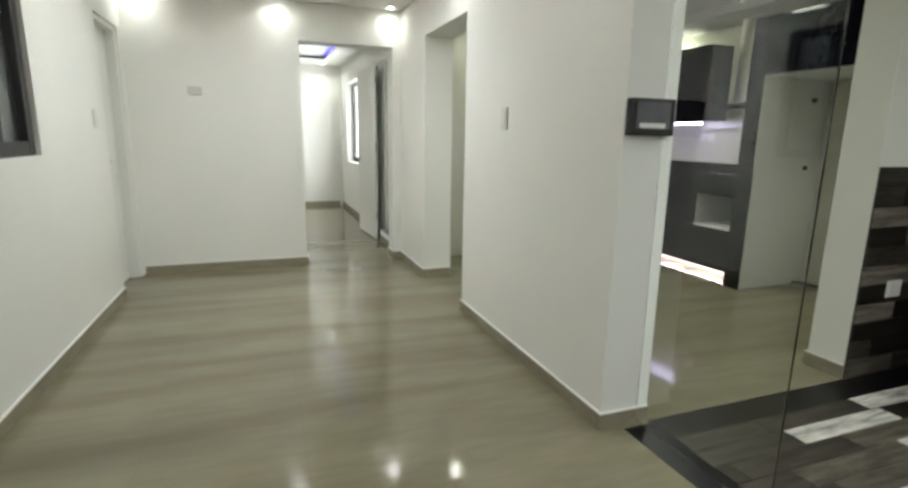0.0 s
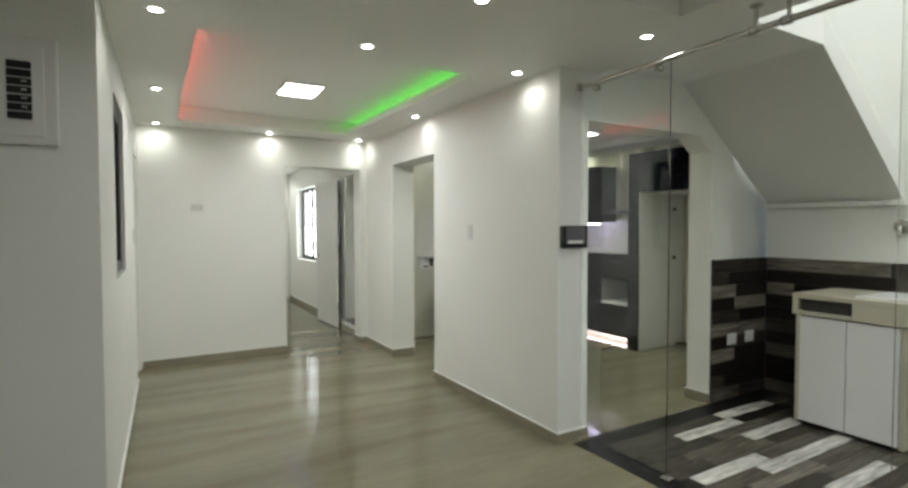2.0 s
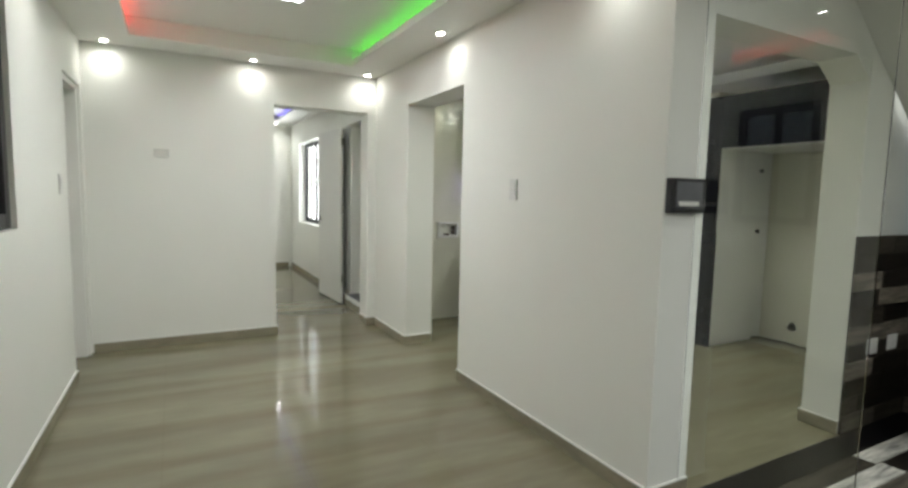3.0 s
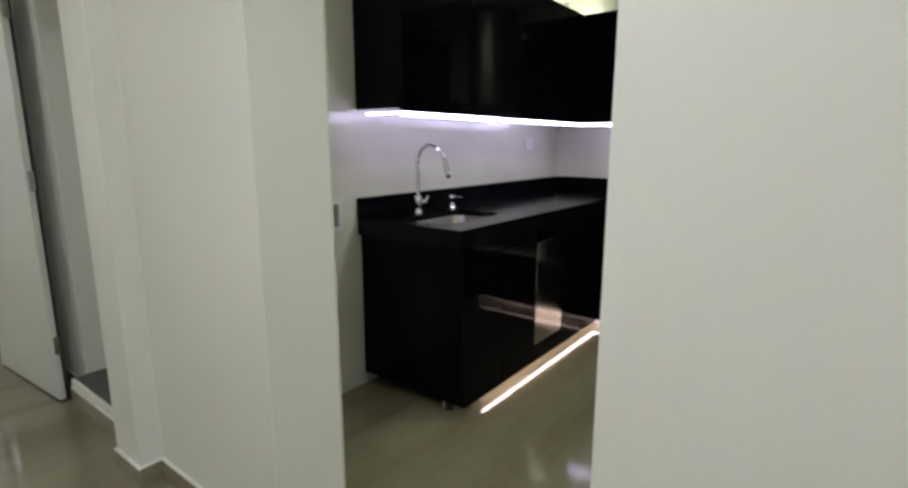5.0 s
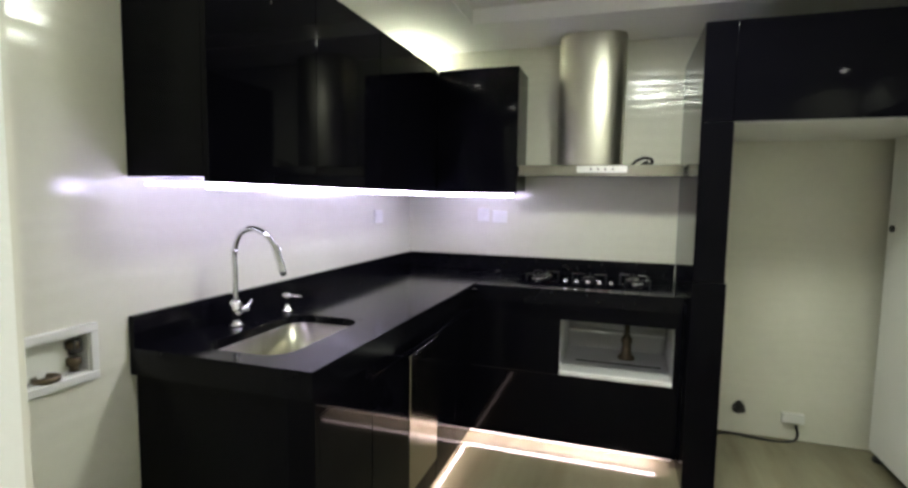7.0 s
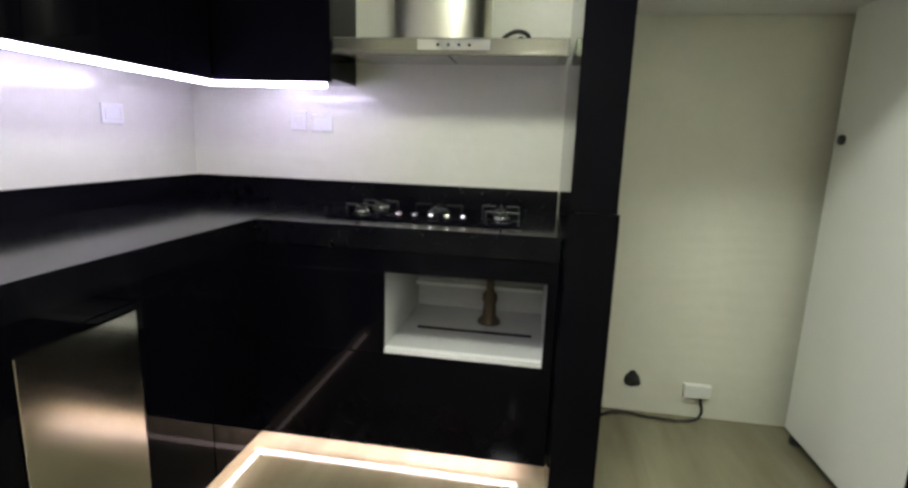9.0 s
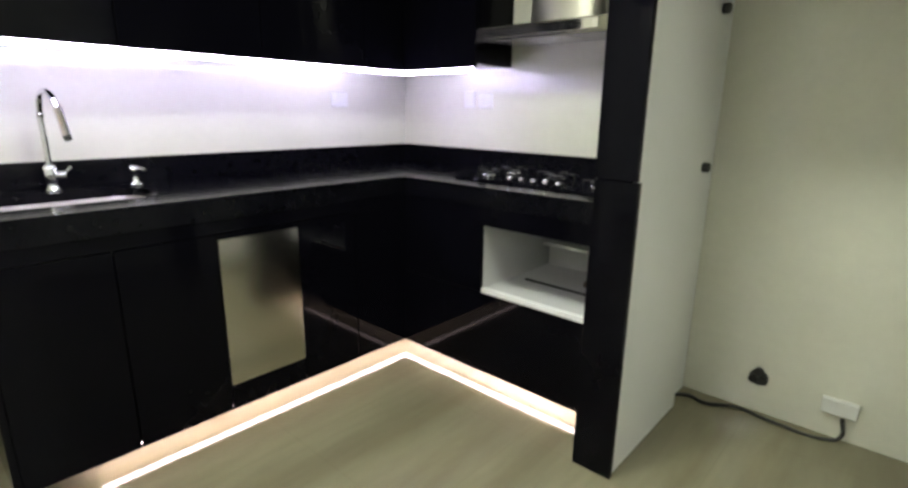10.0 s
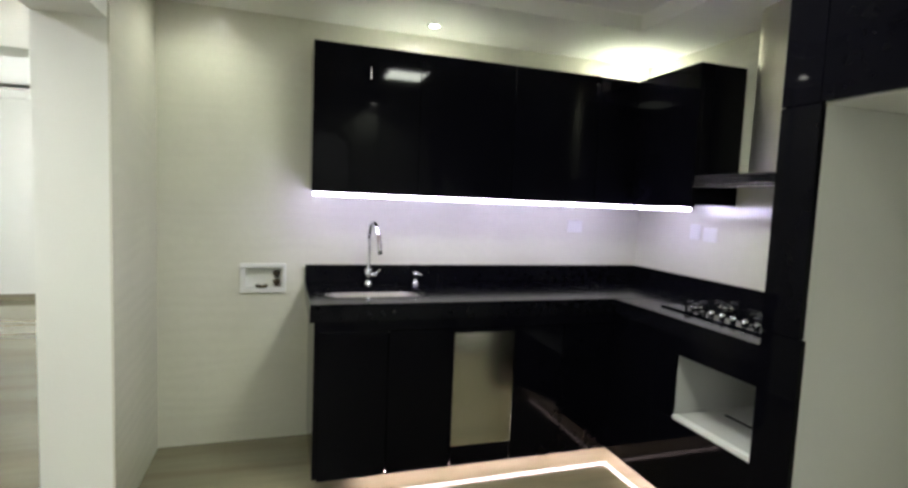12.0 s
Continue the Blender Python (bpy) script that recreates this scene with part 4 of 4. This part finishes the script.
lathe("bolt", [(0.018, 0), (0.018, 0.012), (0.01, 0.016)], (3.064, 0.563, 1.254), ALU, ld, 12, axis="Y")

# wall fittings
vb = base("valve_box", 0.779, YS, 0.92, "white recessed washing machine valve box", "valve box")
boxes("frame", [((0.656, YS - 0.013, 0.842), (0.897, YS, 0.868)), ((0.656, YS - 0.013, 0.980), (0.897, YS, 1.006)), ((0.656, YS - 0.013, 0.868), (0.686, YS, 0.980)), ((0.874, YS - 0.013, 0.868), (0.897, YS, 0.980))], PLASTIC, 0.003, vb)
boxes("box", [((0.684, YS + 0.05, 0.866), (0.876, YS + 0.056, 0.982)), ((0.684, YS, 0.866), (0.688, YS + 0.05, 0.982)), ((0.872, YS, 0.866), (0.876, YS + 0.05, 0.982)), ((0.688, YS, 0.866), (0.872, YS + 0.05, 0.87)), ((0.688, YS, 0.978), (0.872, YS + 0.05, 0.982))], PLASTIC, 0.0, vb)
for z in (0.874, 0.922):
    lathe("valve", [(0.012, 0), (0.012, 0.014), (0.019, 0.017), (0.019, 0.036), (0.010, 0.04)], (0.846, YS + 0.02, z), BROWNV, vb, 14)
boxes("lever", [((0.834, YS + 0.002, 0.925), (0.86, YS + 0.016, 0.966))], RUBBER, 0.004, vb)
lathe("drain", [(0.030, 0), (0.033, 0.004), (0.033, 0.014), (0.024, 0.016), (0.022, 0.006)], (0.768, YS + 0.016, 0.868), BROWNV, vb, 20)
outlet_plate("wall_socket", pose(XB, 2.675, 1.259, 0, 0, -90), "white socket on the tiled splashback", 0.05, 0.04)
outlet_plate("wall_socket", pose(XB, 2.79, 1.269, 0, 0, -90), "white socket on the tiled splashback", 0.04, 0.045)
outlet_plate("wall_socket", pose(2.721, YS, 1.258), "white socket on the tiled splashback", 0.055, 0.04)
od = base("open_pipe_outlet", XB, 1.188, 0.16, "dark uncovered pipe outlet in the fridge space", "pipe outlet")
for y, z in ((1.17, 0.145), (1.206, 0.145), (1.188, 0.18)):
    lathe("pipe", [(0.015, -0.02), (0.018, -0.016), (0.018, 0)], (XB, y, z), RUBBER, od, 14, axis="X")
lathe("collar", [(0.032, -0.006), (0.036, 0)], (XB, 1.188, 0.152), ALU, od, 18, axis="X")
jb = base("junction_box", XB, 0.92, 0.129, "white junction box with a loose black cable", "junction box")
boxes("box", [((XB - 0.03, 0.85, 0.105), (XB, 0.965, 0.165))], PLASTIC, 0.005, jb)
tube("cable", [(XB - 0.03, 0.892, 0.101), (XB - 0.035, 0.888, 0.025), (XB - 0.05, 0.93, 0.007), (XB - 0.06, 1.099, 0.007), (XB - 0.04, 1.248, 0.007), (XB - 0.10, 1.359, 0.007), (XB - 0.08, 1.43, 0.007), (XB - 0.16, 1.502, 0.008)], 0.007, RUBBER, jb)


# ---- pieces of the laundry floor and wainscot, last ----
def piece_mesh(name, size, bevel, material):
    bm = bmesh.new()
    add_box(bm, (-size[0] / 2, -size[1] / 2, -size[2] / 2), (size[0] / 2, size[1] / 2, size[2] / 2))
    top = [e for e in bm.edges]
    bmesh.ops.bevel(bm, geom=top, offset=bevel, segments=1, affect="EDGES")
    me = bpy.data.meshes.new(name)
    bm.to_mesh(me)
    bm.free()
    me.materials.append(material)
    return me


cache = {}


def piece(parent, size, centre, material, tone):
    key = (tuple(round(s, 3) for s in size), material.name)
    if key not in cache:
        cache[key] = piece_mesh("plank", size, 0.0012, material)
    ob = new("plank", cache[key])
    ob.parent = parent
    ob.matrix_parent_inverse = parent.matrix_basis.inverted()
    ob.matrix_basis = pose(*centre)
    ob.color = (tone, tone, tone, 1)


lf = struct(boxes("floor_laundry", [((0.255, -4.6, -0.0139), (2.273, -0.165, -0.004))], SUB), "wood-look plank tiles in mixed grey and brown", "floor")
rnd = random.Random(4)
W, LEN = 0.104, 0.62
DARK, BROWN, MID, GREY, PALE = 0.1, 0.4, 0.6, 0.75, 0.9
# where a joint falls in each row, and the planks of that row that are paler than their neighbours
ROWS = {0: (1.32, {1.32: PALE, 0.70: BROWN}), 1: (0.75, {0.75: PALE, 0.13: BROWN}), 2: (0.95, {0.33: BROWN, 0.95: MID}), 3: (1.14, {1.14: PALE, 0.52: MID}), 4: (0.60, {0.60: MID, 1.22: BROWN}),
        5: (0.33, {0.33: PALE, 0.95: MID}), 6: (0.77, {0.77: PALE, 1.39: PALE}), 7: (0.52, {0.52: GREY, 1.14: MID}), 8: (1.0, {1.0: MID, 0.38: BROWN}), 9: (0.85, {0.85: PALE, 1.47: MID}), 10: (0.45, {0.45: GREY, 1.69: PALE})}
row = 0
y = -0.165
while y > -3.2:
    joint, tones = ROWS.get(row, (0.257 + (row % 3) * 0.207 + rnd.choice((0, 0.1)), {}))
    x = joint - 3 * LEN
    while x < 2.271:
        a, b = max(x, 0.257), min(x + LEN, 2.271)
        if b - a > 0.03:
            tone = next((v for k, v in tones.items() if abs(k - x) < 0.01), rnd.choice((DARK, BROWN, BROWN, MID) if row in ROWS else (DARK, BROWN, MID, GREY, PALE)))
            piece(lf, (round(b - a, 3) - 0.003, W - 0.003, 0.008), ((a + b) / 2, y - W / 2, -0.001), FLOORP, tone)
        x += LEN
    y -= W
    row += 1
# the wainscot rows, from the floor up: where a joint falls, the tone before it and the tone after it
FRONT = [(1.9, MID, BROWN), (1.7, BROWN, DARK), (1.95, DARK, DARK), (1.83, GREY, DARK), (1.84, DARK, BROWN), (2.4, GREY, MID), (1.9, BROWN, DARK), (1.82, DARK, GREY), (1.84, GREY, DARK), (1.75, BROWN, DARK), (1.95, BROWN, BROWN)]
SIDE = [(-0.4, BROWN, MID), (-0.3, DARK, DARK), (-0.5, BROWN, DARK), (-0.35, DARK, MID), (-0.5, BROWN, DARK), (-0.3, DARK, BROWN), (-0.45, DARK, DARK), (-0.3, BROWN, DARK), (-0.225, DARK, GREY), (-0.9, MID, DARK), (-0.86, BROWN, GREY)]
for name, along_x in (("wainscot_front", True), ("wainscot_side", False)):
    if along_x:
        back = struct(boxes(name, [((1.532, YB - 0.004, 0), (2.271, YB - 0.0005, 1.112))], SUB), "wood-look plank tiles on the laundry wall", "wall tiles")
    else:
        back = struct(boxes(name, [((2.2695, -2.9, 0), (2.2725, YB - 0.006, 1.112))], SUB), "wood-look plank tiles on the laundry wall", "wall tiles")
    hgt = 1.112 / 11
    for k, (joint, before, after) in enumerate(FRONT if along_x else SIDE):
        start, end = (1.533, 2.258) if along_x else (-2.9, YB - 0.016)
        length = 0.9
        u = joint - 4 * length
        while u < end:
            a, b = max(u, start), min(u + length, end)
            if b - a > 0.03:
                ln = round(b - a, 3) - 0.003
                tone = after if u > joint - 0.01 else before if u > joint - length - 0.01 else rnd.choice((DARK, BROWN, MID))
                if along_x:
                    piece(back, (ln, 0.009, hgt - 0.003), ((a + b) / 2, YB - 0.009, (k + 0.5) * hgt), WALLP, tone)
                else:
                    piece(back, (0.009, ln, hgt - 0.003), (2.264, (a + b) / 2, (k + 0.5) * hgt), WALLP, tone)
            u += length
